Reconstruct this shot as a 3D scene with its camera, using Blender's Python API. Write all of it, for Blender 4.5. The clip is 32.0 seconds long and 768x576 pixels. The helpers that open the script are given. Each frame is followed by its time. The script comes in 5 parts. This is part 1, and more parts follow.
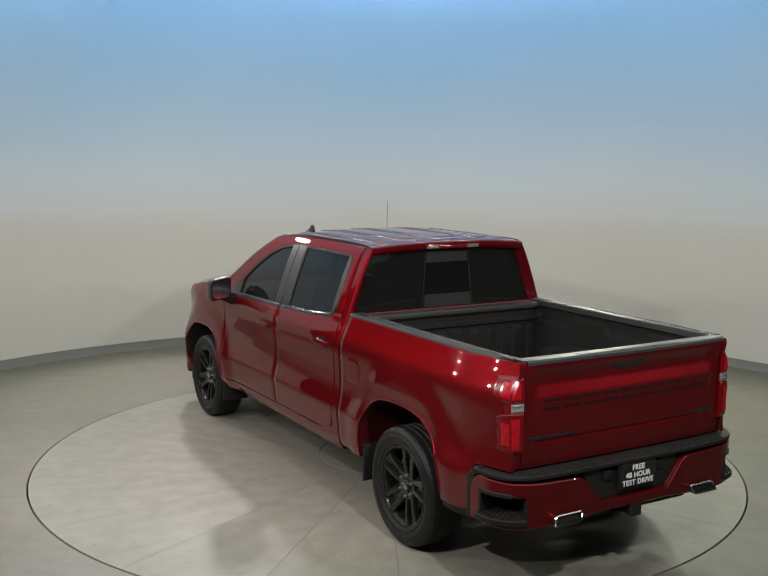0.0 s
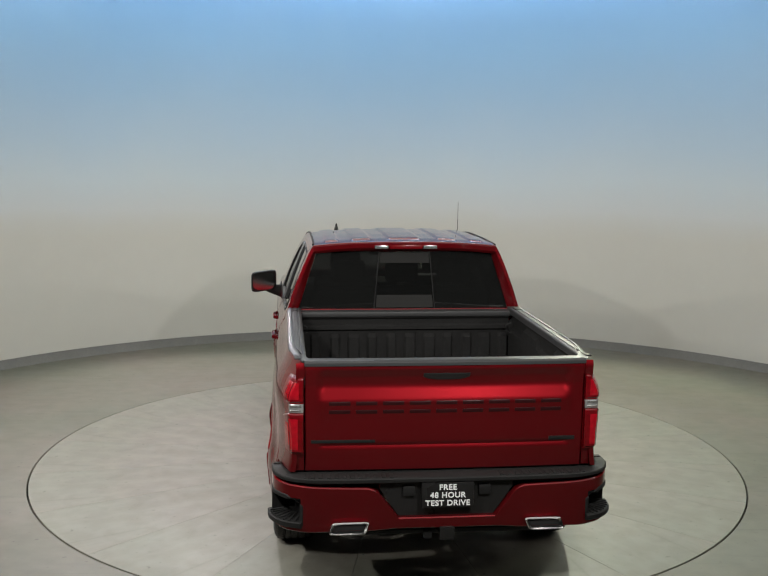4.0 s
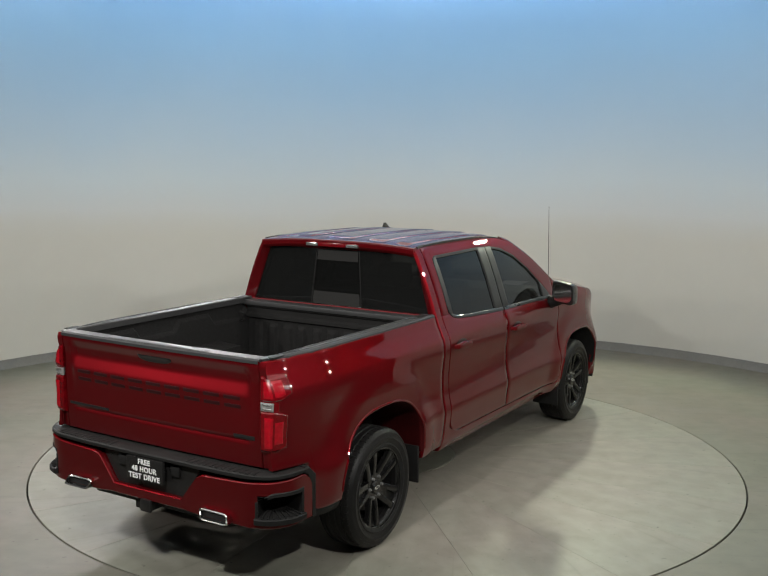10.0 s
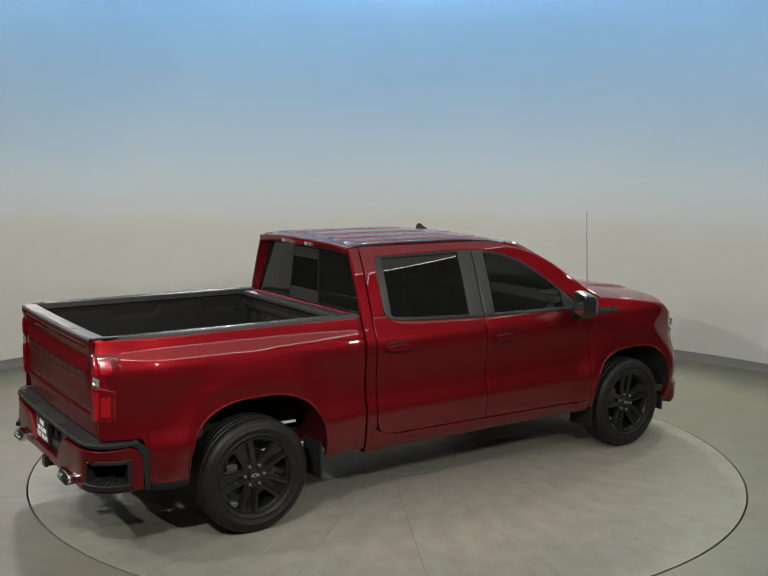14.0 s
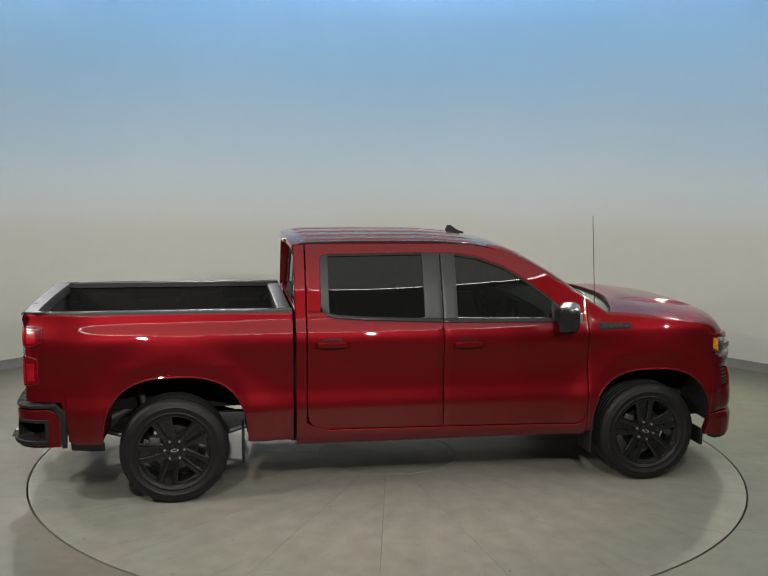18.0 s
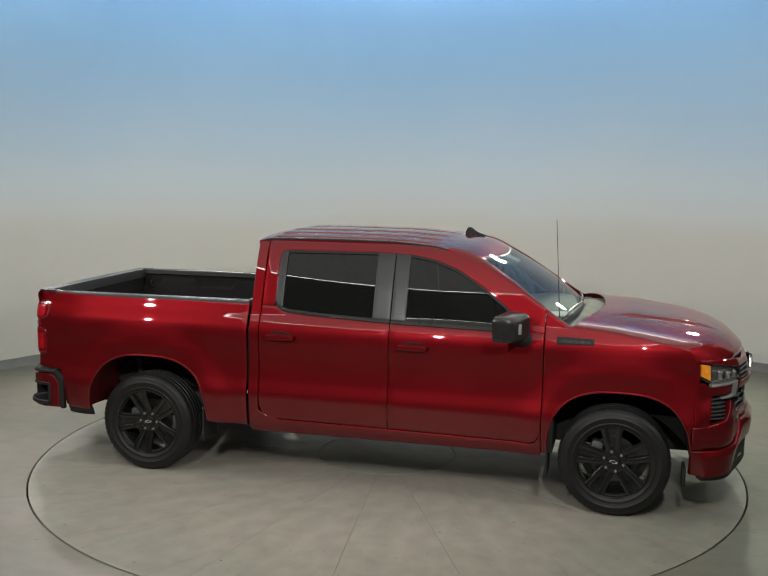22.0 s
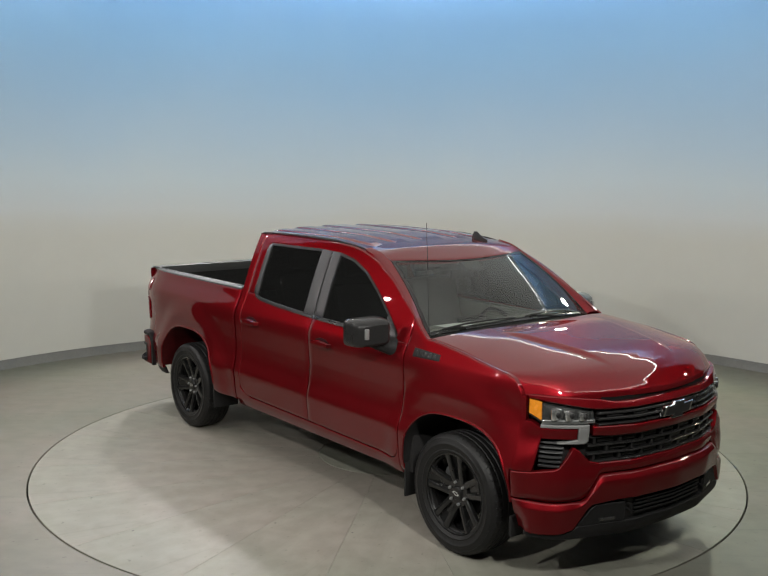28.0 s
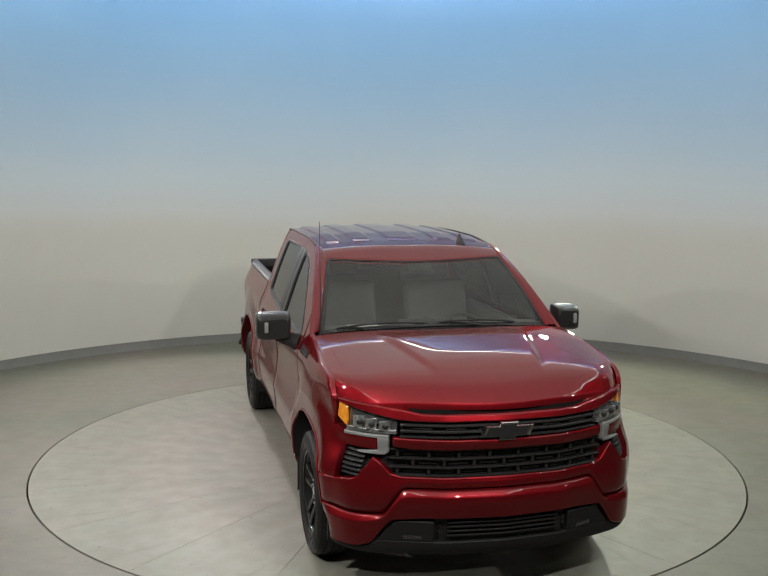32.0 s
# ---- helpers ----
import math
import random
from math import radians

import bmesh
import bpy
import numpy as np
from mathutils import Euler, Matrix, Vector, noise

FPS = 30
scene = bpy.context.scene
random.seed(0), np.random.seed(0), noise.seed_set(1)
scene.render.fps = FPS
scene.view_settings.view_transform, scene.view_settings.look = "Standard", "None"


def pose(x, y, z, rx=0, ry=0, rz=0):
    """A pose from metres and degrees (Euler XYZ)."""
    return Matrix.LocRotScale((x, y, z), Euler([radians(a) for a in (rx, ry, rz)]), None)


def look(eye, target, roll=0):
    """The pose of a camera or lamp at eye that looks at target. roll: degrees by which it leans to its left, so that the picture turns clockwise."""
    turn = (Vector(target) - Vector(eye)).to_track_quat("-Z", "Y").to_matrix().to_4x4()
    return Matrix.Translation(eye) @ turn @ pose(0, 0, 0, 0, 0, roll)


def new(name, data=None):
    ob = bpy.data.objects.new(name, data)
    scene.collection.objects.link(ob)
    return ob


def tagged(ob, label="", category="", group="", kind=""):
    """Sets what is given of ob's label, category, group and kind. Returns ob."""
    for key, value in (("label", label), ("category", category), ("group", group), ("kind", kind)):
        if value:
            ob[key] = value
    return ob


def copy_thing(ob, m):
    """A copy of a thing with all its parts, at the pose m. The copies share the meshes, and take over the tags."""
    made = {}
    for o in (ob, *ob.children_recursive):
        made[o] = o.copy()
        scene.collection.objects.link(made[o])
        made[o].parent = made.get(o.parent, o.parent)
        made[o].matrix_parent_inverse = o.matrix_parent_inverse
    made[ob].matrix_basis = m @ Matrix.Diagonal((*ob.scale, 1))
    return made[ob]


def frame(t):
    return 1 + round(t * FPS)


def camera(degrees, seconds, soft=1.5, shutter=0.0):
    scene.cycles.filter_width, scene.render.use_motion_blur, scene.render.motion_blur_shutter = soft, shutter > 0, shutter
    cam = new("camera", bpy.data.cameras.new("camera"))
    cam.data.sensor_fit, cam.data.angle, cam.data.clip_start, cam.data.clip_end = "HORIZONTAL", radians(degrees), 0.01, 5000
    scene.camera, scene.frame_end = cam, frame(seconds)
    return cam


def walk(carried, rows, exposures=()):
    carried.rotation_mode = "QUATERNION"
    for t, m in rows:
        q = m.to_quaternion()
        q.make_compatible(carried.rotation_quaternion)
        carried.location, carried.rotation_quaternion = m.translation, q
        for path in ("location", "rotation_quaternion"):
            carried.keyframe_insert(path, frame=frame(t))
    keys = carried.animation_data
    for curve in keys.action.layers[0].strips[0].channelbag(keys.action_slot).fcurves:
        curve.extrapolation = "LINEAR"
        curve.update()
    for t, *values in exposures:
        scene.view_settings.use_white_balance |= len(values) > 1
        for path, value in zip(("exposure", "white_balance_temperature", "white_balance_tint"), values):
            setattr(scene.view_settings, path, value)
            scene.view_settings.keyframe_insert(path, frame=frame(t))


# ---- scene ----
cam = camera(43.815, 32.0, soft=1.3)
EYE = Vector((0.0, -8.174, 2.578))
TILT, TURN = 0.135, -0.005
AHEAD = Vector((math.sin(TURN) * math.cos(TILT), math.cos(TURN) * math.cos(TILT), -math.sin(TILT)))
STAND = look(EYE, EYE + AHEAD, 0.573)
walk(cam, [(0.0, STAND), (32.0, STAND)])
scene.view_settings.exposure = 0.40

# ---- light ----
world = bpy.data.worlds.new("studio_dark")
scene.world = world
world.use_nodes = True
world.node_tree.nodes["Background"].inputs[0].default_value = (0.02, 0.02, 0.02, 1)


def lamp(name, kind, at, aim, watts, size, colour=(1.0, 0.94, 0.84), cone=90, blend=0.6):
    data = bpy.data.lights.new(name, kind)
    data.energy, data.color = watts, colour
    if kind == "SPOT":
        data.spot_size, data.spot_blend, data.shadow_soft_size = radians(cone), blend, size
    else:
        data.shape, data.size = "DISK", size
    ob = new(name, data)
    ob.matrix_world = look(at, aim)
    return ob


# ten spots in a ring round the turntable; those by the wall point steeply down
PINK, PALE, GREEN = (1.0, 0.925, 0.90), (0.985, 0.978, 0.925), (0.945, 0.96, 0.72)
for x, y, z, aim, watts, colour, cone in (
        (1.30, -4.95, 3.15, (0.0, 1.4, 1.45), 270, PALE, 102), (-1.50, -4.85, 3.15, (-0.2, 1.4, 1.45), 280, PALE, 104),
        (4.55, -3.20, 3.20, (-2.0, 2.4, 1.7), 170, PALE, 84), (-4.55, -2.95, 3.20, (0.6, 0.8, 1.0), 220, PALE, 116),
        (5.20, 0.05, 3.10, (-0.5, 0.4, 0.9), 60, GREEN, 92), (-5.30, 0.0, 3.10, (0.3, 0.0, 0.6), 135, PINK, 104),
        (4.05, 2.70, 3.35, (1.4, 0.9, 0.0), 105, GREEN, 94), (-4.05, 2.70, 3.35, (-1.4, 0.9, 0.0), 120, PINK, 94),
        (2.47, 3.98, 3.35, (1.75, 1.3, 0.0), 205, GREEN, 94), (-2.35, 4.00, 3.35, (-1.70, 1.3, 0.0), 200, PINK, 94)):
    lamp("ceiling_spot", "SPOT", (x, y, z), aim, watts, 0.09 if y > 2 else 0.05, colour, cone=cone, blend=0.4 if y > 2 else 0.7)

# ---- materials ----


def material(name, colour, rough=0.5, metal=0.0, coat=0.0, coat_rough=0.03, vary=0.08, scale=6.0, bump=0.0, bump_scale=60.0, spec=0.5, fine=40.0, rvary=0.06):
    m = bpy.data.materials.new(name)
    m.use_nodes = True
    nt = m.node_tree
    b = nt.nodes["Principled BSDF"]
    co = nt.nodes.new("ShaderNodeTexCoord")
    n1 = nt.nodes.new("ShaderNodeTexNoise")
    n1.inputs["Scale"].default_value, n1.inputs["Detail"].default_value = scale, 5
    n2 = nt.nodes.new("ShaderNodeTexNoise")
    n2.inputs["Scale"].default_value, n2.inputs["Detail"].default_value = fine, 4
    for n in (n1, n2):
        nt.links.new(co.outputs["Object"], n.inputs["Vector"])
    add = nt.nodes.new("ShaderNodeMath")
    add.operation = "ADD"
    nt.links.new(n1.outputs["Fac"], add.inputs[0])
    nt.links.new(n2.outputs["Fac"], add.inputs[1])
    ramp = nt.nodes.new("ShaderNodeMapRange")
    ramp.inputs["From Min"].default_value, ramp.inputs["From Max"].default_value = 0.6, 1.4
    ramp.inputs["To Min"].default_value, ramp.inputs["To Max"].default_value = 1 - vary, 1 + vary
    nt.links.new(add.outputs[0], ramp.inputs["Value"])
    mul = nt.nodes.new("ShaderNodeVectorMath")
    mul.operation = "SCALE"
    mul.inputs[0].default_value = colour
    nt.links.new(ramp.outputs[0], mul.inputs["Scale"])
    nt.links.new(mul.outputs[0], b.inputs["Base Color"])
    rr = nt.nodes.new("ShaderNodeMapRange")
    rr.inputs["From Min"].default_value, rr.inputs["From Max"].default_value = 0.3, 0.7
    rr.inputs["To Min"].default_value, rr.inputs["To Max"].default_value = max(0.0, rough - rvary), min(1.0, rough + rvary)
    nt.links.new(n1.outputs["Fac"], rr.inputs["Value"])
    nt.links.new(rr.outputs[0], b.inputs["Roughness"])
    b.inputs["Metallic"].default_value = metal
    b.inputs["Coat Weight"].default_value, b.inputs["Coat Roughness"].default_value = coat, coat_rough
    b.inputs["Specular IOR Level"].default_value = spec
    if bump:
        n3 = nt.nodes.new("ShaderNodeTexNoise")
        n3.inputs["Scale"].default_value, n3.inputs["Detail"].default_value = bump_scale, 3
        nt.links.new(co.outputs["Object"], n3.inputs["Vector"])
        bp = nt.nodes.new("ShaderNodeBump")
        bp.inputs["Strength"].default_value, bp.inputs["Distance"].default_value = bump, 0.004
        nt.links.new(n3.outputs["Fac"], bp.inputs["Height"])
        nt.links.new(bp.outputs[0], b.inputs["Normal"])
    return m


def glass(name, tint, rough=0.0, haze=0.0):
    m = bpy.data.materials.new(name)
    m.use_nodes = True
    nt = m.node_tree
    nt.nodes.clear()
    out = nt.nodes.new("ShaderNodeOutputMaterial")
    mix = nt.nodes.new("ShaderNodeMixShader")
    tr = nt.nodes.new("ShaderNodeBsdfTransparent")
    tr.inputs[0].default_value = (*tint, 1)
    gl = nt.nodes.new("ShaderNodeBsdfGlossy")
    gl.inputs["Roughness"].default_value = rough
    fr = nt.nodes.new("ShaderNodeLayerWeight")
    fr.inputs[0].default_value = 0.5
    power = nt.nodes.new("ShaderNodeMath")
    power.operation = "POWER"
    power.inputs[1].default_value = 5.0
    gloss = nt.nodes.new("ShaderNodeMath")
    gloss.operation = "MULTIPLY_ADD"
    gloss.inputs[1].default_value, gloss.inputs[2].default_value = 0.95, 0.05
    nt.links.new(fr.outputs["Facing"], power.inputs[0])
    nt.links.new(power.outputs[0], gloss.inputs[0])
    nt.links.new(gloss.outputs[0], mix.inputs[0])
    # even grey veil painted into the glass, standing in for reflected light
    if haze:
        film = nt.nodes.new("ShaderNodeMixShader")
        film.inputs[0].default_value = haze
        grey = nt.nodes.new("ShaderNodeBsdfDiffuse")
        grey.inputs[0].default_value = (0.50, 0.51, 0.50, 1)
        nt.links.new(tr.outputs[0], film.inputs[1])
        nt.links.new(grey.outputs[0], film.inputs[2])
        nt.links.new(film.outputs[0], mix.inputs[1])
    else:
        nt.links.new(tr.outputs[0], mix.inputs[1])
    nt.links.new(gl.outputs[0], mix.inputs[2])
    nt.links.new(mix.outputs[0], out.inputs[0])
    return m


RED = material("candy_red_paint", (0.130, 0.0048, 0.0074), 0.44, 0.65, 1.0, 0.010, 0.05, 3.0, fine=900.0, rvary=0.02, spec=0.0)
RED.node_tree.nodes["Principled BSDF"].inputs["Specular Tint"].default_value = (0.35, 0.02, 0.03, 1)
BLACK = material("gloss_black", (0.015, 0.0145, 0.0145), 0.3, 0.0, 0.45, 0.03, 0.15, spec=0.14)
TRIM = material("satin_black_trim", (0.013, 0.0127, 0.0127), 0.58, 0.0, spec=0.18, vary=0.2, bump=0.08, bump_scale=400)
PILLAR = material("dark_grey_pillar_film", (0.018, 0.018, 0.019), 0.42, spec=0.35, vary=0.1)
RUBBER = material("tyre_rubber", (0.0105, 0.0102, 0.0102), 0.45, spec=0.2, vary=0.25, bump=0.35, bump_scale=150, rvary=0.12)
LINER = material("bed_liner", (0.0135, 0.013, 0.013), 0.85, spec=0.12, vary=0.25, bump=0.4, bump_scale=500)
CAP = material("bed_rail_cap", (0.030, 0.030, 0.031), 0.46, spec=0.3, vary=0.06, bump=0.03, bump_scale=300, rvary=0.015)
CHROME = material("polished_chrome", (0.70, 0.70, 0.69), 0.16, 1.0, vary=0.03)
SATIN = material("satin_silver", (0.62, 0.62, 0.61), 0.38, 0.8, vary=0.05)
RIM = material("gloss_black_alloy", (0.008, 0.0078, 0.0078), 0.25, 0.0, 0.7, 0.015, 0.15, spec=0.08)
STEEL = material("dull_steel", (0.10, 0.10, 0.10), 0.55, 0.7, vary=0.25, scale=14)
DISC = material("brake_disc_steel", (0.12, 0.118, 0.115), 0.4, 1.0, vary=0.2, scale=14)
LAMPRED = material("red_lamp_lens", (0.11, 0.0014, 0.0035), 0.16, 0.0, 0.6, 0.02, 0.35, 22.0, rvary=0.05)
REDGUIDE = material("bright_red_guide", (0.27, 0.003, 0.009), 0.2, 0.0, 0.6, 0.02, 0.25, 30.0)
LAMPCLEAR = material("clear_lamp_reflector", (0.50, 0.50, 0.49), 0.16, 0.85, 1.0, 0.03, 0.3, 20.0)
REVERSE = material("clear_reversing_lens", (0.30, 0.30, 0.295), 0.2, 0.5, 1.0, 0.03, 0.3, 40.0)
NUT = material("dull_chrome_nut", (0.34, 0.34, 0.34), 0.35, 0.8)
FOGGLASS = material("smoked_fog_lens", (0.05, 0.05, 0.05), 0.12, 0.4, 1.0, 0.03, 0.3, 25.0)
AMBER = material("amber_lens", (0.72, 0.25, 0.02), 0.25, 0.0, 1.0, 0.03, 0.12, 20.0)
DRL = material("frosted_light_guide", (0.14, 0.14, 0.137), 0.4, 0.0, 0.5, 0.08, 0.06)
SEAT = material("dark_seat_cloth", (0.06, 0.06, 0.058), 0.8, vary=0.2, bump=0.2, bump_scale=300)
CABIN = material("cabin_plastic", (0.11, 0.112, 0.10), 0.65, vary=0.15)
HEADLINER = material("grey_headliner", (0.30, 0.29, 0.27), 0.9, vary=0.06)
WHITE = material("white_print", (0.80, 0.80, 0.80), 0.5, vary=0.03)
DARKRED = material("dark_red_trim_and_shade", (0.022, 0.003, 0.004), 0.4, 0.1, 0.4, 0.05, 0.1, spec=0.2)
# last value: strength of the painted grey veil on each pane
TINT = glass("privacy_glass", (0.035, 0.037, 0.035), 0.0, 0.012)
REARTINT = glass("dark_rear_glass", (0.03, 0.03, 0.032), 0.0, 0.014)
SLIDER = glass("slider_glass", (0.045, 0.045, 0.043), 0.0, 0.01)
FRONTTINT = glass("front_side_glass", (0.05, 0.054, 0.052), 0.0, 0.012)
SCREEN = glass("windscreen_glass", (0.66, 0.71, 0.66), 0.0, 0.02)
PANEBAND = material("pale_pane_band", (0.022, 0.0215, 0.021), 0.8, spec=0.08)
LENS = glass("clear_lens", (0.92, 0.93, 0.93))


def floor_material(name, colour, streaks):
    m = material(name, colour, 0.52, 0.0, 0.06, 0.4, 0.05, 0.9, 0.03, 90.0, fine=9.0, rvary=0.10)
    nt = m.node_tree
    b = nt.nodes["Principled BSDF"]
    old = b.inputs["Base Color"].links[0].from_socket
    co = nt.nodes.new("ShaderNodeTexCoord")
    scuff = nt.nodes.new("ShaderNodeTexNoise")
    scuff.inputs["Scale"].default_value, scuff.inputs["Detail"].default_value, scuff.inputs["Distortion"].default_value = 5.5, 12, 0.2
    mp = nt.nodes.new("ShaderNodeMapping")
    mp.inputs["Scale"].default_value = (1.0, 1.25, 1.0)
    nt.links.new(co.outputs["Object"], mp.inputs[0])
    nt.links.new(mp.outputs[0], scuff.inputs["Vector"])
    mr = nt.nodes.new("ShaderNodeMapRange")
    mr.inputs["From Min"].default_value, mr.inputs["From Max"].default_value = 0.35, 0.75
    mr.inputs["To Min"].default_value, mr.inputs["To Max"].default_value = 1.0 + streaks * 0.4, 1.0 - streaks
    nt.links.new(scuff.outputs["Fac"], mr.inputs["Value"])
    # wide warm and greenish patches in the old sealer
    patch = nt.nodes.new("ShaderNodeTexNoise")
    patch.inputs["Scale"].default_value, patch.inputs["Detail"].default_value = 0.55, 6
    nt.links.new(co.outputs["Object"], patch.inputs["Vector"])
    hue = nt.nodes.new("ShaderNodeValToRGB")
    hue.color_ramp.elements[0].position, hue.color_ramp.elements[0].color = 0.38, (1.07, 1.0, 0.99, 1)
    hue.color_ramp.elements[1].position, hue.color_ramp.elements[1].color = 0.62, (0.93, 0.98, 0.92, 1)
    nt.links.new(patch.outputs["Fac"], hue.inputs[0])
    dye = nt.nodes.new("ShaderNodeVectorMath")
    dye.operation = "MULTIPLY"
    nt.links.new(old, dye.inputs[0])
    nt.links.new(hue.outputs[0], dye.inputs[1])
    sc = nt.nodes.new("ShaderNodeVectorMath")
    sc.operation = "SCALE"
    nt.links.new(dye.outputs[0], sc.inputs[0])
    nt.links.new(mr.outputs[0], sc.inputs["Scale"])
    # small dirt specks and long dragged scuffs
    dirt = nt.nodes.new("ShaderNodeTexNoise")
    dirt.inputs["Scale"].default_value, dirt.inputs["Detail"].default_value = 21.0, 3
    nt.links.new(co.outputs["Object"], dirt.inputs["Vector"])
    speck = nt.nodes.new("ShaderNodeMapRange")
    speck.inputs["From Min"].default_value, speck.inputs["From Max"].default_value = 0.66, 0.74
    speck.inputs["To Min"].default_value, speck.inputs["To Max"].default_value = 1.0, 0.66
    nt.links.new(dirt.outputs["Fac"], speck.inputs["Value"])
    turn = nt.nodes.new("ShaderNodeMapping")
    turn.inputs["Rotation"].default_value, turn.inputs["Scale"].default_value = (0, 0, 0.6), (0.7, 16.0, 1.0)
    nt.links.new(co.outputs["Object"], turn.inputs[0])
    drag = nt.nodes.new("ShaderNodeTexNoise")
    drag.inputs["Scale"].default_value, drag.inputs["Detail"].default_value, drag.inputs["Distortion"].default_value = 1.3, 6, 0.6
    nt.links.new(turn.outputs[0], drag.inputs["Vector"])
    line = nt.nodes.new("ShaderNodeMapRange")
    line.inputs["From Min"].default_value, line.inputs["From Max"].default_value = 0.58, 0.74
    line.inputs["To Min"].default_value, line.inputs["To Max"].default_value = 1.0, 0.86
    nt.links.new(drag.outputs["Fac"], line.inputs["Value"])
    both = nt.nodes.new("ShaderNodeMath")
    both.operation = "MULTIPLY"
    nt.links.new(speck.outputs[0], both.inputs[0])
    nt.links.new(line.outputs[0], both.inputs[1])
    worn = nt.nodes.new("ShaderNodeVectorMath")
    worn.operation = "SCALE"
    nt.links.new(sc.outputs[0], worn.inputs[0])
    nt.links.new(both.outputs[0], worn.inputs["Scale"])
    nt.links.new(worn.outputs[0], b.inputs["Base Color"])
    return m


FLOOR = floor_material("sealed_concrete", (0.160, 0.154, 0.128), 0.12)
DECK = floor_material("painted_deck", (0.226, 0.215, 0.188), 0.17)
GAP = material("dark_gap", (0.024, 0.023, 0.023), 0.9, spec=0.05)
SLOT_SHADE = material("slot_shade_black", (0.005, 0.005, 0.005), 0.9, spec=0.03)
# body red darkened: the shade inside the arch is in this colour
ARCHRED = material("shaded_red_arch", (0.045, 0.0022, 0.003), 0.6, 0.2, spec=0.2, vary=0.3)
BASE = material("grey_cove_base", (0.19, 0.19, 0.18), 0.55, vary=0.1)
CEIL = material("ceiling_paint", (0.78, 0.77, 0.74), 0.9, vary=0.04)


DARKWALL = material("dark_hall_paint", (0.07, 0.07, 0.07), 0.8, vary=0.1)


def glowing(name, colour, strength):
    m = bpy.data.materials.new(name)
    m.use_nodes = True
    b = m.node_tree.nodes["Principled BSDF"]
    b.inputs["Base Color"].default_value = (0.8, 0.8, 0.8, 1)
    b.inputs["Emission Color"].default_value = (*colour, 1)
    b.inputs["Emission Strength"].default_value = strength
    return m


LUMINOUS = glowing("stretch_ceiling_glow", (0.98, 0.97, 0.93), 0.45)
STRIP = glowing("strip_glow", (0.98, 0.97, 0.92), 14.0)
# glow for the unseen strip added above the wall
WASH = glowing("added_wash_glow", (0.98, 0.97, 0.93), 5.2)


def wall_material():
    """Smooth grey wall whose upper part is painted as a sky-blue fade."""
    m = material("painted_wall", (0.592, 0.585, 0.535), 0.62, vary=0.02, scale=0.5, bump=0.02, bump_scale=30, fine=4.0)
    nt = m.node_tree
    b = nt.nodes["Principled BSDF"]
    old = b.inputs["Base Color"].links[0].from_socket
    co = nt.nodes.new("ShaderNodeTexCoord")
    sep = nt.nodes.new("ShaderNodeSeparateXYZ")
    nt.links.new(co.outputs["Object"], sep.inputs[0])
    cloud = nt.nodes.new("ShaderNodeTexNoise")
    cloud.inputs["Scale"].default_value, cloud.inputs["Detail"].default_value = 0.45, 3
    nt.links.new(co.outputs["Object"], cloud.inputs["Vector"])
    wob = nt.nodes.new("ShaderNodeMath")
    wob.operation = "MULTIPLY_ADD"
    wob.inputs[1].default_value = 0.5
    nt.links.new(cloud.outputs["Fac"], wob.inputs[0])
    nt.links.new(sep.outputs["Z"], wob.inputs[2])
    mr = nt.nodes.new("ShaderNodeMapRange")
    mr.inputs["From Min"].default_value, mr.inputs["From Max"].default_value = 0.25, 5.25
    nt.links.new(wob.outputs[0], mr.inputs["Value"])
    ramp = nt.nodes.new("ShaderNodeValToRGB")
    el = ramp.color_ramp.elements
    el[0].position, el[0].color = 0.30, (0.592, 0.585, 0.535, 1)
    el[1].position, el[1].color = 0.95, (0.175, 0.375, 0.65, 1)
    for pos, col in ((0.37, (0.605, 0.63, 0.63, 1)), (0.45, (0.565, 0.645, 0.69, 1)), (0.55, (0.46, 0.59, 0.705, 1)), (0.68, (0.345, 0.52, 0.705, 1)), (0.82, (0.245, 0.45, 0.69, 1))):
        e = el.new(pos)
        e.color = col
    nt.links.new(mr.outputs[0], ramp.inputs[0])
    fac = nt.nodes.new("ShaderNodeMapRange")
    fac.inputs["From Min"].default_value, fac.inputs["From Max"].default_value = 1.45, 2.1
    nt.links.new(wob.outputs[0], fac.inputs["Value"])
    mix = nt.nodes.new("ShaderNodeMix")
    mix.data_type = "RGBA"
    nt.links.new(fac.outputs[0], mix.inputs["Factor"])
    nt.links.new(old, mix.inputs[6])
    nt.links.new(ramp.outputs[0], mix.inputs[7])
    nt.links.new(mix.outputs[2], b.inputs["Base Color"])
    return m


WALL = wall_material()

# ---- mesh helpers ----


def finish(bm, name, mat, angle=32):
    bmesh.ops.recalc_face_normals(bm, faces=bm.faces)
    me = bpy.data.meshes.new(name)
    bm.to_mesh(me)
    bm.free()
    me.materials.append(mat)
    me.polygons.foreach_set("use_smooth", [True] * len(me.polygons))
    me.set_sharp_from_angle(angle=radians(angle))
    return me


def part(name, bm, mat, parent, label="", angle=32):
    ob = new(name, finish(bm, name, mat, angle))
    ob.parent = parent
    if label:
        tagged(ob, label)
    return ob


def structure(name, bm, mat, label, category, angle=32):
    return tagged(new(name, finish(bm, name, mat, angle)), label, category, kind="structure")


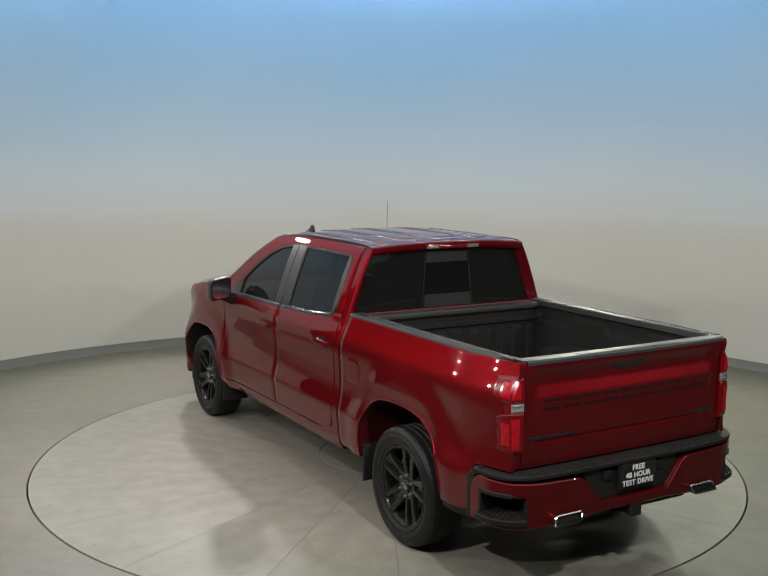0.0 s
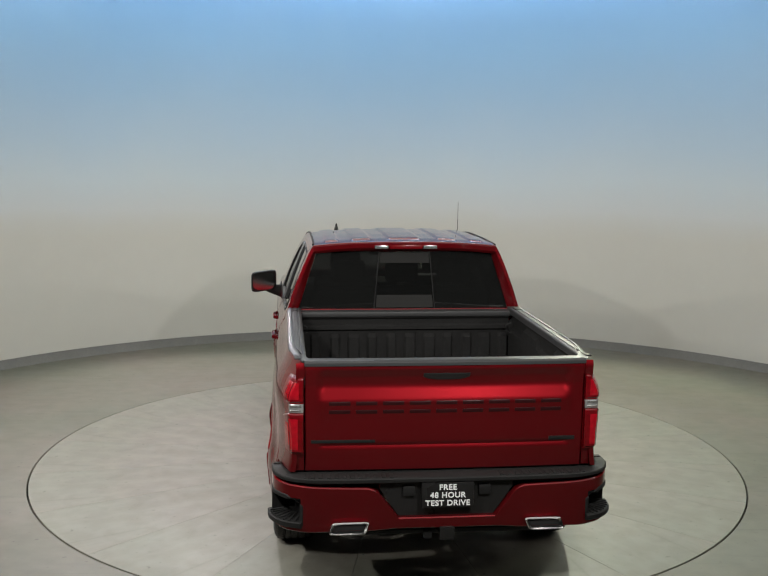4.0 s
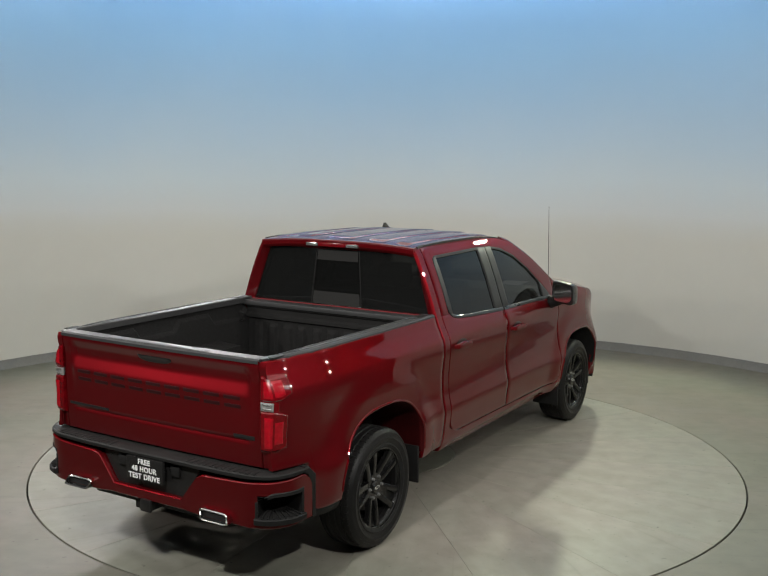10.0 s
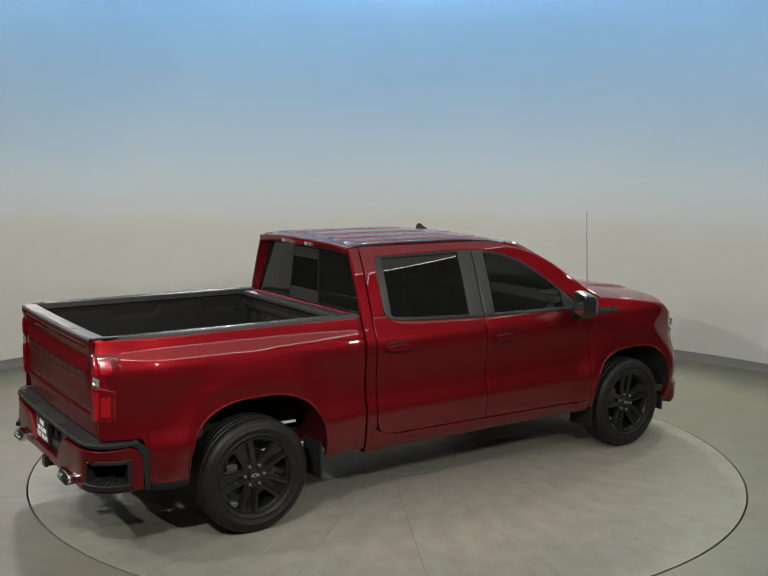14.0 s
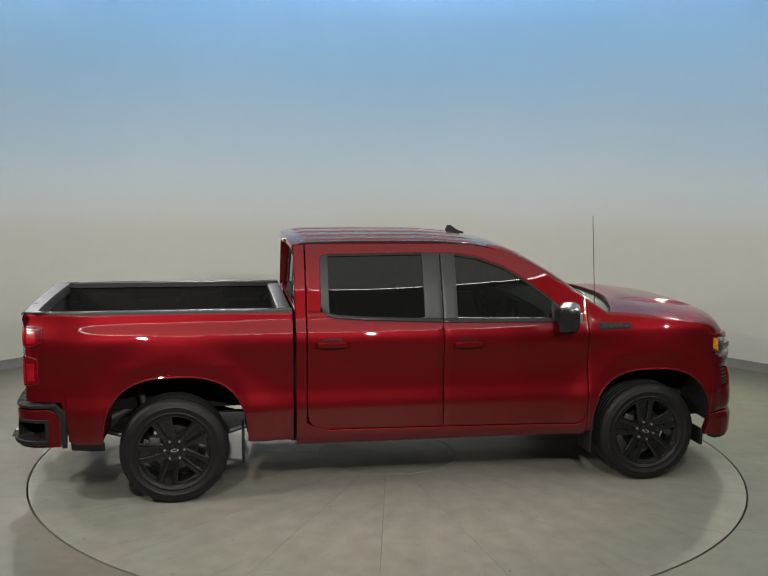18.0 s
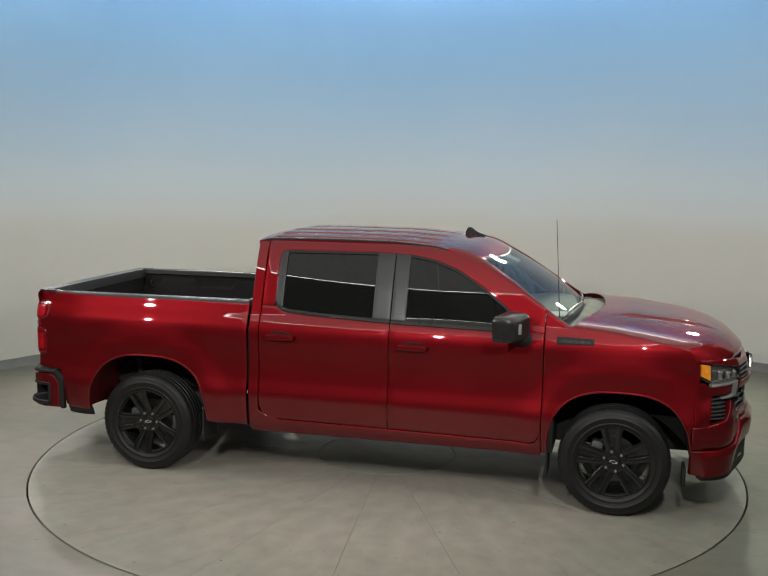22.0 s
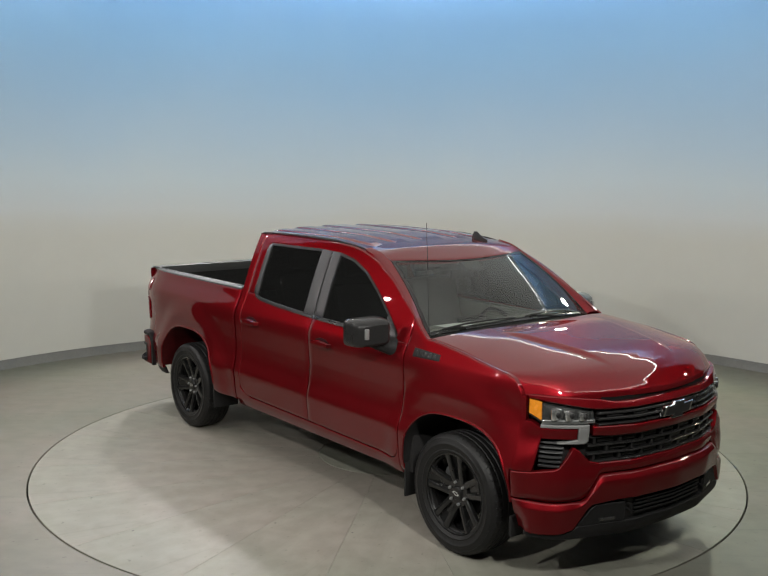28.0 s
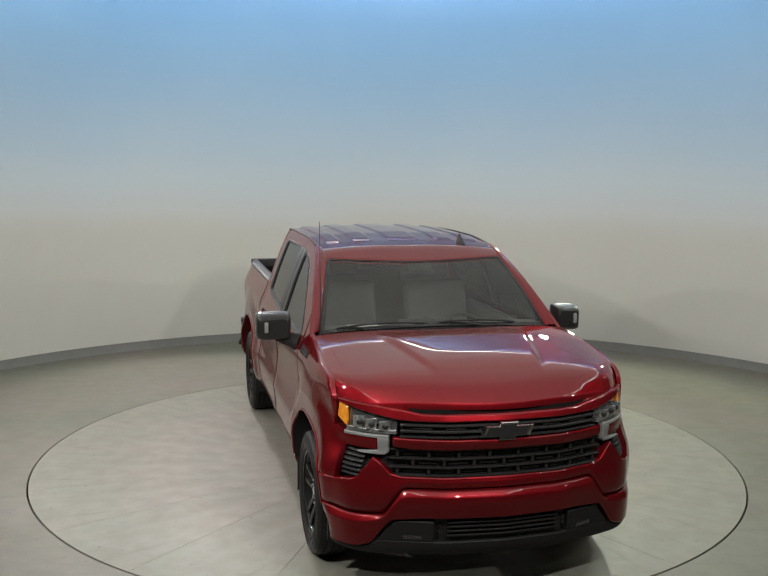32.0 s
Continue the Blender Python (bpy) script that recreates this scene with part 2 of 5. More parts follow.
def lattice(bm, rows, closed=False):
    """Faces between rows of points; returns the vertices."""
    vs = [[bm.verts.new(p) for p in r] for r in rows]
    for a, b in zip(vs, vs[1:]):
        n = len(a)
        for j in range(n if closed else n - 1):
            k = (j + 1) % n
            bm.faces.new((a[j], a[k], b[k], b[j]))
    return vs


def lathe(bm, profile, n=48, axis="y", start=0.0):
    """Turns (radius, height) points round an axis."""
    rows = []
    for r, h in profile:
        ring = []
        for k in range(n):
            a = start + 2 * math.pi * k / n
            c, s = r * math.cos(a), r * math.sin(a)
            ring.append((c, h, s) if axis == "y" else (c, s, h) if axis == "z" else (h, c, s))
        rows.append(ring)
    return lattice(bm, rows, True)


def box(bm, x0, x1, y0, y1, z0, z1, bevel=0.0, seg=2):
    vs = [bm.verts.new((x, y, z)) for x in (x0, x1) for y in (y0, y1) for z in (z0, z1)]
    fs = [bm.faces.new([vs[i] for i in f]) for f in ((0, 1, 3, 2), (4, 6, 7, 5), (0, 4, 5, 1), (2, 3, 7, 6), (0, 2, 6, 4), (1, 5, 7, 3))]
    if bevel:
        es = list({e for f in fs for e in f.edges})
        bmesh.ops.bevel(bm, geom=es, offset=bevel, segments=seg, affect="EDGES", profile=0.6)
    return bm


def tube(bm, pts, radius, n=10, cap=True):
    pts = [Vector(p) for p in pts]
    rows = []
    for i, p in enumerate(pts):
        d = (pts[min(i + 1, len(pts) - 1)] - pts[max(i - 1, 0)]).normalized()
        side = d.cross(Vector((0, 0, 1)) if abs(d.z) < 0.9 else Vector((1, 0, 0))).normalized()
        up = side.cross(d)
        r = radius[i] if isinstance(radius, (list, tuple)) else radius
        rows.append([p + side * (r * math.cos(2 * math.pi * k / n)) + up * (r * math.sin(2 * math.pi * k / n)) for k in range(n)])
    vs = lattice(bm, rows, True)
    if cap:
        bm.faces.new(vs[0])
        bm.faces.new(vs[-1][::-1])
    return vs


def curve(points, smooth=0.0):
    """A piecewise line through (u, v) points, optionally rounded, as a function."""
    us = np.array([p[0] for p in points], float)
    vs = np.array([p[1] for p in points], float)
    if not smooth:
        return lambda u: float(np.interp(u, us, vs))
    g = np.arange(us[0] - 4 * smooth, us[-1] + 4 * smooth, smooth / 5)
    w = np.exp(-0.5 * (np.arange(-15, 16) / 5.0) ** 2)
    w /= w.sum()
    ext = np.interp(g, us, vs)
    ext = np.where(g < us[0], vs[0] + (g - us[0]) * (vs[1] - vs[0]) / (us[1] - us[0]), ext)
    ext = np.where(g > us[-1], vs[-1] + (g - us[-1]) * (vs[-1] - vs[-2]) / (us[-1] - us[-2]), ext)
    sm = np.convolve(np.pad(ext, 15, mode="edge"), w, mode="valid")
    return lambda u: float(np.interp(u, g, sm))


def stations(a, b, step, extra=()):
    n = max(2, int(round((b - a) / step)))
    e = min(0.006, (b - a) / 6)
    us = set(np.linspace(a, b, n + 1)) | {a + e, b - e} | {x for x in extra if a < x < b}
    us = sorted(us)
    keep = [us[0]]
    for x in us[1:]:
        if x - keep[-1] > 1e-4:
            keep.append(x)
    return keep


def panel(bm, us, lo, hi, f, nv=20, thick=0.02, roll=0.004, edge=0.006):
    """A sheet over stations us between the curves lo and hi, laid on the surface f(u, v, inset), with rolled edges and a rim."""
    rows = []
    for i, u in enumerate(us):
        a, b = lo(u), hi(u)
        b = max(b, a + 0.002)
        e = min(edge / (b - a), 0.2)
        vv = [0.0, e] + [e + (1 - 2 * e) * k / nv for k in range(1, nv)] + [1 - e, 1.0]
        row = []
        for j, v in enumerate(vv):
            rim = i in (0, len(us) - 1) or j in (0, len(vv) - 1)
            row.append(f(u, a + (b - a) * v, roll if rim else 0.0))
        rows.append(row)
    vs = lattice(bm, rows)
    n, m = len(us), len(rows[0])
    border = [(i, 0) for i in range(n)] + [(n - 1, j) for j in range(1, m)] + [(i, m - 1) for i in range(n - 2, -1, -1)] + [(0, j) for j in range(m - 2, 0, -1)]
    outer = [vs[i][j] for i, j in border]
    inner = []
    for i, j in border:
        u = us[i]
        a, b = lo(u), max(hi(u), lo(u) + 0.002)
        v = a if j == 0 else b if j == m - 1 else None
        if v is None:
            e = min(edge / (b - a), 0.2)
            vv = [0.0, e] + [e + (1 - 2 * e) * k / nv for k in range(1, nv)] + [1 - e, 1.0]
            v = a + (b - a) * vv[j]
        inner.append(bm.verts.new(f(u, v, thick)))
    for k in range(len(outer)):
        q = (k + 1) % len(outer)
        bm.faces.new((outer[k], outer[q], inner[q], inner[k]))
    return vs


def flat(value):
    return lambda u: value


def lettering(text, size, depth):
    """The mesh of a word in the built-in font, lying in its own xy plane."""
    cu = bpy.data.curves.new("word", "FONT")
    cu.body, cu.size, cu.extrude, cu.align_x, cu.align_y, cu.space_character, cu.offset = text, size, depth, "CENTER", "CENTER", 1.1, size * 0.025
    ob = new("word", cu)
    bpy.context.view_layer.update()
    me = bpy.data.meshes.new_from_object(ob.evaluated_get(bpy.context.evaluated_depsgraph_get()))
    bpy.data.objects.remove(ob)
    bpy.data.curves.remove(cu)
    return me


# ---- the studio ----
WX, WY, WR, TOP = 0.12, -0.5, 5.99, 5.3


def wall_line(off=0.0, step=3):
    """The round wall behind the turntable, open towards the camera."""
    return [Vector((WX + (WR + off) * math.cos(radians(a)), WY + (WR + off) * math.sin(radians(a)), 0)) for a in range(17, 156, step)]


def build_studio():
    bm = bmesh.new()
    inner, outer = wall_line(), wall_line(0.15)
    vs = lattice(bm, [[p + Vector((0, 0, z)) for p in line] for line, z in ((inner, 0), (inner, TOP), (outer, TOP), (outer, 0))])
    for k in (0, -1):
        bm.faces.new([row[k] for row in vs])
    structure("wall_curved", bm, WALL, "smooth curved grey studio wall fading to sky blue", "wall")
    for name, b in (("wall_back", (-8.2, 8.2, -12.2, -12.0)), ("wall_left", (-8.2, -8.0, -12.0, 6.4)), ("wall_right", (8.0, 8.2, -12.0, 6.4)), ("wall_north", (-8.0, 8.0, 6.2, 6.4))):
        bm = bmesh.new()
        box(bm, *b, 0, TOP)
        structure(name, bm, DARKWALL, "plain dark wall closing the hall", "wall")
    bm = bmesh.new()
    prof = ((0.002, 0.115), (-0.012, 0.11), (-0.016, 0.02), (-0.026, 0.001))
    lattice(bm, [[p + Vector((0, 0, z)) for p in wall_line(o)] for o, z in prof])
    structure("baseboard", bm, BASE, "grey rubber cove base along the curved wall", "baseboard")
    bm = bmesh.new()
    box(bm, -8.2, 8.2, -12.2, 6.4, TOP, TOP + 0.2)
    structure("ceiling", bm, DARKWALL, "plain dark hall ceiling", "ceiling")

    def arc(cx, cy, r, z, a, b, step=4):
        return [Vector((cx + r * math.cos(radians(t)), cy + r * math.sin(radians(t)), z)) for t in range(a, b, step)]
    # round dropped ceiling with a thin light strip along its rim
    bm = bmesh.new()
    lathe(bm, [(0.001, 4.78), (5.44, 4.78), (5.46, 4.80), (5.46, 4.92), (0.001, 4.92)], 120, "z")
    bmesh.ops.translate(bm, verts=bm.verts, vec=(0, -0.8, 0))
    structure("ceiling_disc", bm, LUMINOUS, "round softly backlit dropped ceiling over the turntable", "ceiling")
    bm = bmesh.new()
    tube(bm, arc(0, -0.8, 5.49, 4.80, 0, 361, 3), 0.016, 8)
    structure("light_strip_2", bm, STRIP, "thin white ring of light strip round the dropped ceiling", "light strip")
    # unseen strip added to brighten the upper wall, behind a light-blocking board
    bm = bmesh.new()
    tube(bm, arc(WX, WY, 5.88, 5.12, 34, 148), 0.05, 8)
    structure("added_wash_strip", bm, WASH, "white light strip added out of view to brighten the upper wall", "light strip")
    bm = bmesh.new()
    lattice(bm, [arc(WX, WY, r, z, 34, 148) for r, z in ((5.72, TOP), (5.72, 4.98), (5.74, 4.98), (5.74, TOP))])
    structure("wash_strip_screen", bm, CEIL, "narrow board added to keep the unseen strip out of reflections", "trim")
    # floor with the round pit of the turntable
    bm = bmesh.new()
    n = 120
    ring = [(2.99 * math.cos(2 * math.pi * k / n), 2.99 * math.sin(2 * math.pi * k / n)) for k in range(n)]
    rows = [[(x, y, -0.12) for x, y in ring], [(x, y, -0.004) for x, y in ring], [(x * 1.0015, y * 1.0015, 0.0) for x, y in ring], [(x * 1.3, y * 1.3, 0.0) for x, y in ring]]
    far = []
    for x, y in ring:
        s = min(8.1 / abs(x) if abs(x) > 1e-6 else 99, (6.3 if y > 0 else 12.1) / abs(y) if abs(y) > 1e-6 else 99)
        far.append((x * s, y * s, 0.0))
    lattice(bm, rows + [far], True)
    structure("floor", bm, FLOOR, "sealed light grey concrete floor with faint scuffs", "floor")
    bm = bmesh.new()
    lathe(bm, [(3.05, -0.12), (0.01, -0.12)], 64, "z")
    structure("floor_pit", bm, GAP, "dark pit floor beneath the turntable", "floor")


def build_turntable():
    table = tagged(new("turntable"), "large round turntable of grey wedge plates flush with floor", "turntable")
    rng = random.Random(4)
    n, r0, r1 = 20, 0.60, 2.978
    bm = bmesh.new()
    step = 2 * math.pi / n
    m = 8
    g = 0.0007
    outer = []
    for k in range(m + 1):
        a = step * k / m
        outer.append((r1 * math.cos(a), r1 * math.sin(a)))
    innr = [(r0 * math.cos(step * k / m), r0 * math.sin(step * k / m)) for k in range(m + 1)]
    poly = innr + outer[::-1]
    nl = Vector((-math.sin(step), math.cos(step)))

    def shrink(p, e):
        q = Vector(p)
        q += Vector((0, 1)) * max(0, e - q.y) if q.y < e else Vector((0, 0))
        d = -(q @ nl)
        if d < e:
            q -= nl * (e - d)
        r = q.length
        q *= min(max(r, r0 + e), r1 - e) / r
        return q
    rows = [[(*shrink(p, g), -0.05) for p in poly], [(*shrink(p, g), -0.0010) for p in poly], [(*shrink(p, g + 0.0008), 0.0) for p in poly]]
    vs = lattice(bm, rows, True)
    top = vs[-1]
    for k in range(m):
        bm.faces.new((top[k], top[k + 1], top[2 * m - k], top[2 * m + 1 - k]))
    me = finish(bm, "deck_plate", DECK)
    for k in range(n):
        ob = new("deck_plate", me)
        ob.parent = table
        ob.matrix_local = pose(0, 0, 0, 0, 0, 7 + 18 * k)
    bm = bmesh.new()
    lathe(bm, [(0.596, -0.05), (0.596, -0.003), (0.593, 0.0), (0.3, 0.0), (0.001, 0.0)], 64, "z")
    part("hub_cover", bm, DECK, table, "round centre cover plate")
    bm = bmesh.new()
    lathe(bm, [(0.007, -0.001), (0.007, 0.0008), (0.005, 0.0012), (0.0005, 0.0012)], 10, "z")
    screw = finish(bm, "screw_head", STEEL)
    for k in range(n):
        for r in rng.sample((0.95, 1.4, 1.85, 2.2, 2.55), 1):
            ob = new("screw_head", screw)
            ob.parent = table
            a = radians(7 + 18 * k) + 0.035 / r
            ob.matrix_local = pose(r * math.cos(a), r * math.sin(a), 0.0)
    return table


build_studio()
TABLE = build_turntable()

# ---- the truck: x forward from the rear axle, y to its left, z up ----
TRUCK = tagged(new("pickup_truck"), "shiny dark red crew cab pickup truck with black alloy wheels", "pickup truck")
SHIFT = Vector((-1.787, -0.029, 0.0))


def tpart(name, bm, mat, label="", angle=32):
    ob = part(name, bm, mat, TRUCK, label, angle)
    ob.location = SHIFT
    return ob


section = curve([(0.30, 0.90), (0.40, 0.935), (0.47, 0.972), (0.53, 0.985), (0.62, 0.993), (0.70, 1.002), (0.735, 1.0), (0.83, 0.979), (0.90, 0.973), (0.99, 0.972), (1.09, 0.979),
                 (1.14, 0.984), (1.20, 0.985), (1.25, 0.978), (1.30, 0.956), (1.36, 0.926), (1.44, 0.899), (1.60, 0.845), (1.75, 0.787), (1.86, 0.738), (1.92, 0.705), (1.97, 0.66)], 0.014)
BED_ARCH, FRONT_ARCH = (0.02, 0.44, 0.525), (3.765, 0.42, 0.505)


def side_y(x, z):
    y = section(z)
    for cx, cz, r in (BED_ARCH, FRONT_ARCH):
        d = math.hypot(x - cx, (z - cz) * 0.92)
        k = min(max((0.80 - d) / 0.20, 0.0), 1.0)
        y += 0.030 * k * k * (3 - 2 * k) * min(1.0, max(0.0, (1.30 - z) / 0.25))
    if x < -0.55:
        y -= 0.36 * (x + 0.55) ** 2
    if x > 3.85:
        k = min(max((z - 0.80) / 0.30, 0.0), 1.0)
        y -= (0.10 + 0.14 * k * k * (3 - 2 * k)) * (x - 3.85) ** 2
    return y


def side(s, off=0.0):
    return lambda x, z, inset: Vector((x, s * (side_y(x, z) + off - inset), z))


SQUARE = 2.7


def arch(cx, cz, r, base):
    """A wheel opening with a flattened top and tight corners."""
    def f(x):
        d = 1 - (abs(x - cx) / r) ** SQUARE
        return max(base, cz + r * d ** (1 / SQUARE)) if d > 0 else base
    return f


def arch_point(cx, cz, r, a):
    c, q = math.cos(radians(a)), math.sin(radians(a))
    return cx + r * math.copysign(abs(c) ** (2 / SQUARE), c), cz + r * math.copysign(abs(q) ** (2 / SQUARE), q)


def arch_stations(cx, r, cz, base):
    half = r * (1 - (abs(base - cz) / r) ** SQUARE) ** (1 / SQUARE)
    return [cx + half * math.copysign(abs(math.sin(radians(a))) ** (2 / SQUARE), a) for a in range(-90, 91, 4)] + [cx - half - 0.001, cx + half + 0.001]


roof_z = curve([(0.86, 1.945), (1.0, 1.962), (1.4, 1.968), (2.0, 1.965), (2.4, 1.936), (2.60, 1.908), (2.80, 1.815), (2.95, 1.735)], 0.035)
rail_z = curve([(0.86, 1.905), (1.0, 1.922), (1.4, 1.930), (2.0, 1.928), (2.37, 1.900), (2.65, 1.825), (2.92, 1.690), (3.38, 1.385)], 0.05)
glass_top = curve([(1.10, 1.47), (1.103, 1.79), (1.115, 1.825), (1.15, 1.842), (1.9, 1.850), (2.15, 1.843), (2.35, 1.812), (2.55, 1.740), (2.75, 1.620), (2.95, 1.470), (3.10, 1.345)])
glass_low = curve([(1.10, 1.47), (1.115, 1.435), (1.15, 1.405), (1.22, 1.385), (1.45, 1.368), (2.04, 1.343), (3.10, 1.325)])
crown_z = curve([(3.2, 1.450), (3.5, 1.442), (3.75, 1.426), (4.2, 1.370), (4.44, 1.330), (4.72, 1.270)], 0.05)
shoulder_z = curve([(3.2, 1.390), (3.5, 1.376), (3.75, 1.352), (4.0, 1.314), (4.15, 1.289), (4.30, 1.262), (4.50, 1.225)], 0.04)
nose_drop = curve([(-0.2, 0.105), (0.0, 0.100), (0.03, 0.078), (0.07, 0.048), (0.12, 0.024), (0.19, 0.007), (0.28, 0.0), (2.0, 0.0)], 0.012)


def ease(t):
    t = min(max(t, 0.0), 1.0)
    return t * t * (3 - 2 * t)


def hood_front(y):
    a = abs(y)
    return 4.668 - 0.33 * y * y - (2.6 * (a - 0.70) ** 2 if a > 0.70 else 0.0)


def hood_z(x, y):
    """Crowned hood that turns down at its front edge, with one crease on either side."""
    a = abs(y)
    fade = ease((4.50 - x) / 0.25) * ease((x - 3.62) / 0.25)
    crease = 0.52 - 0.22 * (x - 3.6)
    nose = nose_drop((hood_front(y) - x) / (1 - 0.55 * min(1.0, (a / 0.9) ** 2)))
    return crown_z(x) - (crown_z(x) - shoulder_z(x)) * (a / 0.91) ** 3.2 - nose + 0.019 * ease((crease + 0.02 - a) / 0.04) * fade


def fender_top(x):
    return shoulder_z(x) - nose_drop((4.30 - x) / 0.45) - 0.004


class Plan:
    """A rounded line in plan, mirrored about y = 0, run along by its length from the middle."""

    def __init__(self, pts, soft=0.03):
        pts = [(x, -y) for x, y in pts[:0:-1]] + list(pts)
        p = np.array(pts, float)
        s = np.r_[0, np.cumsum(np.hypot(*np.diff(p, axis=0).T))]
        s -= s[-1] / 2
        g = np.arange(s[0], s[-1], 0.004)
        w = np.exp(-0.5 * (np.arange(-24, 25) * 0.004 / soft) ** 2)
        w /= w.sum()
        self.s = g
        xs, ys = (np.interp(g, s, p[:, k]) for k in (0, 1))
        pad = lambda v: np.r_[v[0] + (v[1] - v[0]) * np.arange(-24, 0), v, v[-1] + (v[-1] - v[-2]) * np.arange(1, 25)]
        self.x, self.y = np.convolve(pad(xs), w, "valid"), np.convolve(pad(ys), w, "valid")
        self.tx, self.ty = np.gradient(self.x), np.gradient(self.y)

    def at(self, s, off):
        x, y, tx, ty = (float(np.interp(s, self.s, v)) for v in (self.x, self.y, self.tx, self.ty))
        n = math.hypot(tx, ty)
        return x + off * ty / n, y - off * tx / n


FACE = Plan([(4.74, 0), (4.71, 0.35), (4.605, 0.65), (4.52, 0.78), (4.42, 0.875), (4.32, 0.925), (4.22, 0.955), (4.12, 0.97)])
face_q = curve([(0.26, -0.07), (0.34, -0.01), (0.45, 0.0), (0.55, 0.012), (0.64, 0.022), (0.70, 0.012), (0.76, -0.02), (0.93, -0.02), (0.97, 0.0), (1.02, -0.005), (1.10, -0.03), (1.17, -0.075), (1.22, -0.12)], 0.012)


def swell(s, z):
    """How far the front stands off its plan line: forward in the middle, outward at the lower corners."""
    a, b = min(max((abs(s) - 0.62) / 0.30, 0.0), 1.0), min(max((0.94 - z) / 0.16, 0.0), 1.0)
    return face_q(z) * max(0.0, 1 - abs(s) / 1.25) + 0.052 * a * a * (3 - 2 * a) * b * b * (3 - 2 * b)


def face(off=0.0, lean=True):
    def f(s, z, inset):
        x, y = FACE.at(s, off - inset + swell(s, z))
        return Vector((x, y, z))
    return f


def wrap(f):
    """Lets a front panel run out onto the body side at its ends."""
    def g(s, z, inset):
        p = f(s, z, inset)
        k = ease((abs(s) - 1.02) / 0.10)
        y = abs(p.y) * (1 - k) + (side_y(p.x, z) - inset) * k
        return Vector((p.x, math.copysign(y, p.y), p.z))
    return g


TAIL = Plan([(-1.155, 0), (-1.150, 0.5), (-1.135, 0.80), (-1.085, 0.925), (-0.98, 0.992), (-0.74, 1.005)])


def tail(off=0.0):
    def f(s, z, inset):
        x, y = TAIL.at(s, -(off - inset))
        return Vector((x, y, z))
    return f


def build_side(s):
    f = side(s)
    # bed side with its wheel arch
    cx, cz, r = BED_ARCH
    low = curve([(-1.06, 0.797), (-0.80, 0.793), (-0.765, 0.70), (-0.75, 0.50), (-0.70, 0.48), (0.40, 0.48), (0.60, 0.455), (0.90, 0.45)])
    bed_low = lambda x: max(low(x), arch(cx, cz, r, 0.0)(x))
    bm = bmesh.new()
    panel(bm, stations(-1.05, 0.885, 0.05, arch_stations(cx, r, cz, 0.48) + [-0.80, -0.78, -0.765, -0.757, -0.75]), bed_low, flat(1.432), f, 44, 0.03, 0.003)
    bed = tpart("bed_side", bm, RED)
    bm = bmesh.new()
    panel(bm, stations(-0.74, -0.50, 0.04), flat(0.425), flat(0.492), side(s, -0.006), 3, 0.03, 0.003)
    part("rear_valance", bm, TRIM, bed)
    if s > 0:
        bm = bmesh.new()
        panel(bm, stations(0.60, 0.79, 0.02), lambda x: 0.965 + 0.03 * (abs(x - 0.695) / 0.095) ** 6, lambda x: 1.145 - 0.03 * (abs(x - 0.695) / 0.095) ** 6, side(s, 0.0035), 8, 0.008, 0.0025)
        flap = part("fuel_door", bm, RED, bed)
        bm = bmesh.new()
        panel(bm, stations(0.594, 0.796, 0.02), lambda x: 0.959 + 0.03 * (abs(x - 0.695) / 0.101) ** 6, lambda x: 1.151 - 0.03 * (abs(x - 0.695) / 0.101) ** 6, side(s, 0.0012), 8, 0.004, 0.0005)
        part("fuel_door_seam", bm, DARKRED, flap)
    # inner lip of the arch
    bm = bmesh.new()
    rows = []
    for a in range(4, 177, 4):
        x, z = arch_point(cx, cz, r - 0.002, a)
        y = side_y(x, z)
        rows.append([Vector((x, s * (y - 0.006), z)), Vector((x, s * (y - 0.05), z)), Vector((x - (x - cx) * 0.02, s * 0.60, z - 0.01))])
    lattice(bm, rows)
    part("wheel_liner", bm, ARCHRED, bed, "red wheel arch housing, colour darkened for shade")
    bm = bmesh.new()
    tube(bm, [Vector((x, s * (side_y(x, z) - 0.001), z)) for x, z in (arch_point(cx, cz, r + 0.006, a) for a in range(6, 175, 4))], 0.009, 8)
    part("arch_lip", bm, RED, bed)
    # rail cap
    bm = bmesh.new()
    rows = []
    for x in stations(-1.055, 0.88, 0.2):
        y1 = side_y(x, 1.43)
        y0 = 0.80
        rows.append([Vector((x, s * y, z)) for y, z in ((y1 + 0.003, 1.418), (y1 + 0.001, 1.434), (y1 - 0.008, 1.4425), (y1 - 0.020, 1.4455), (y1 - 0.026, 1.4455), (y1 - 0.029, 1.4405), (y1 - 0.040, 1.4405), (y1 - 0.043, 1.4445), (y0 + 0.034, 1.4445), (y0 + 0.031, 1.4405), (y0 + 0.022, 1.4405), (y0 + 0.019, 1.4455), (y0 + 0.006, 1.443), (y0, 1.436), (y0, 1.40))])
    vs = lattice(bm, rows)
    bm.faces.new(vs[0])
    bm.faces.new(vs[-1][::-1])
    part("rail_cap", bm, CAP, bed, "grey ribbed plastic bed rail cap")
    for x in (-0.95, 0.76):
        bm = bmesh.new()
        box(bm, x - 0.05, x + 0.05, *sorted((s * 0.828, s * 0.868)), 1.440, 1.4475, 0.003)
        part("stake_pocket_cover", bm, TRIM, bed)
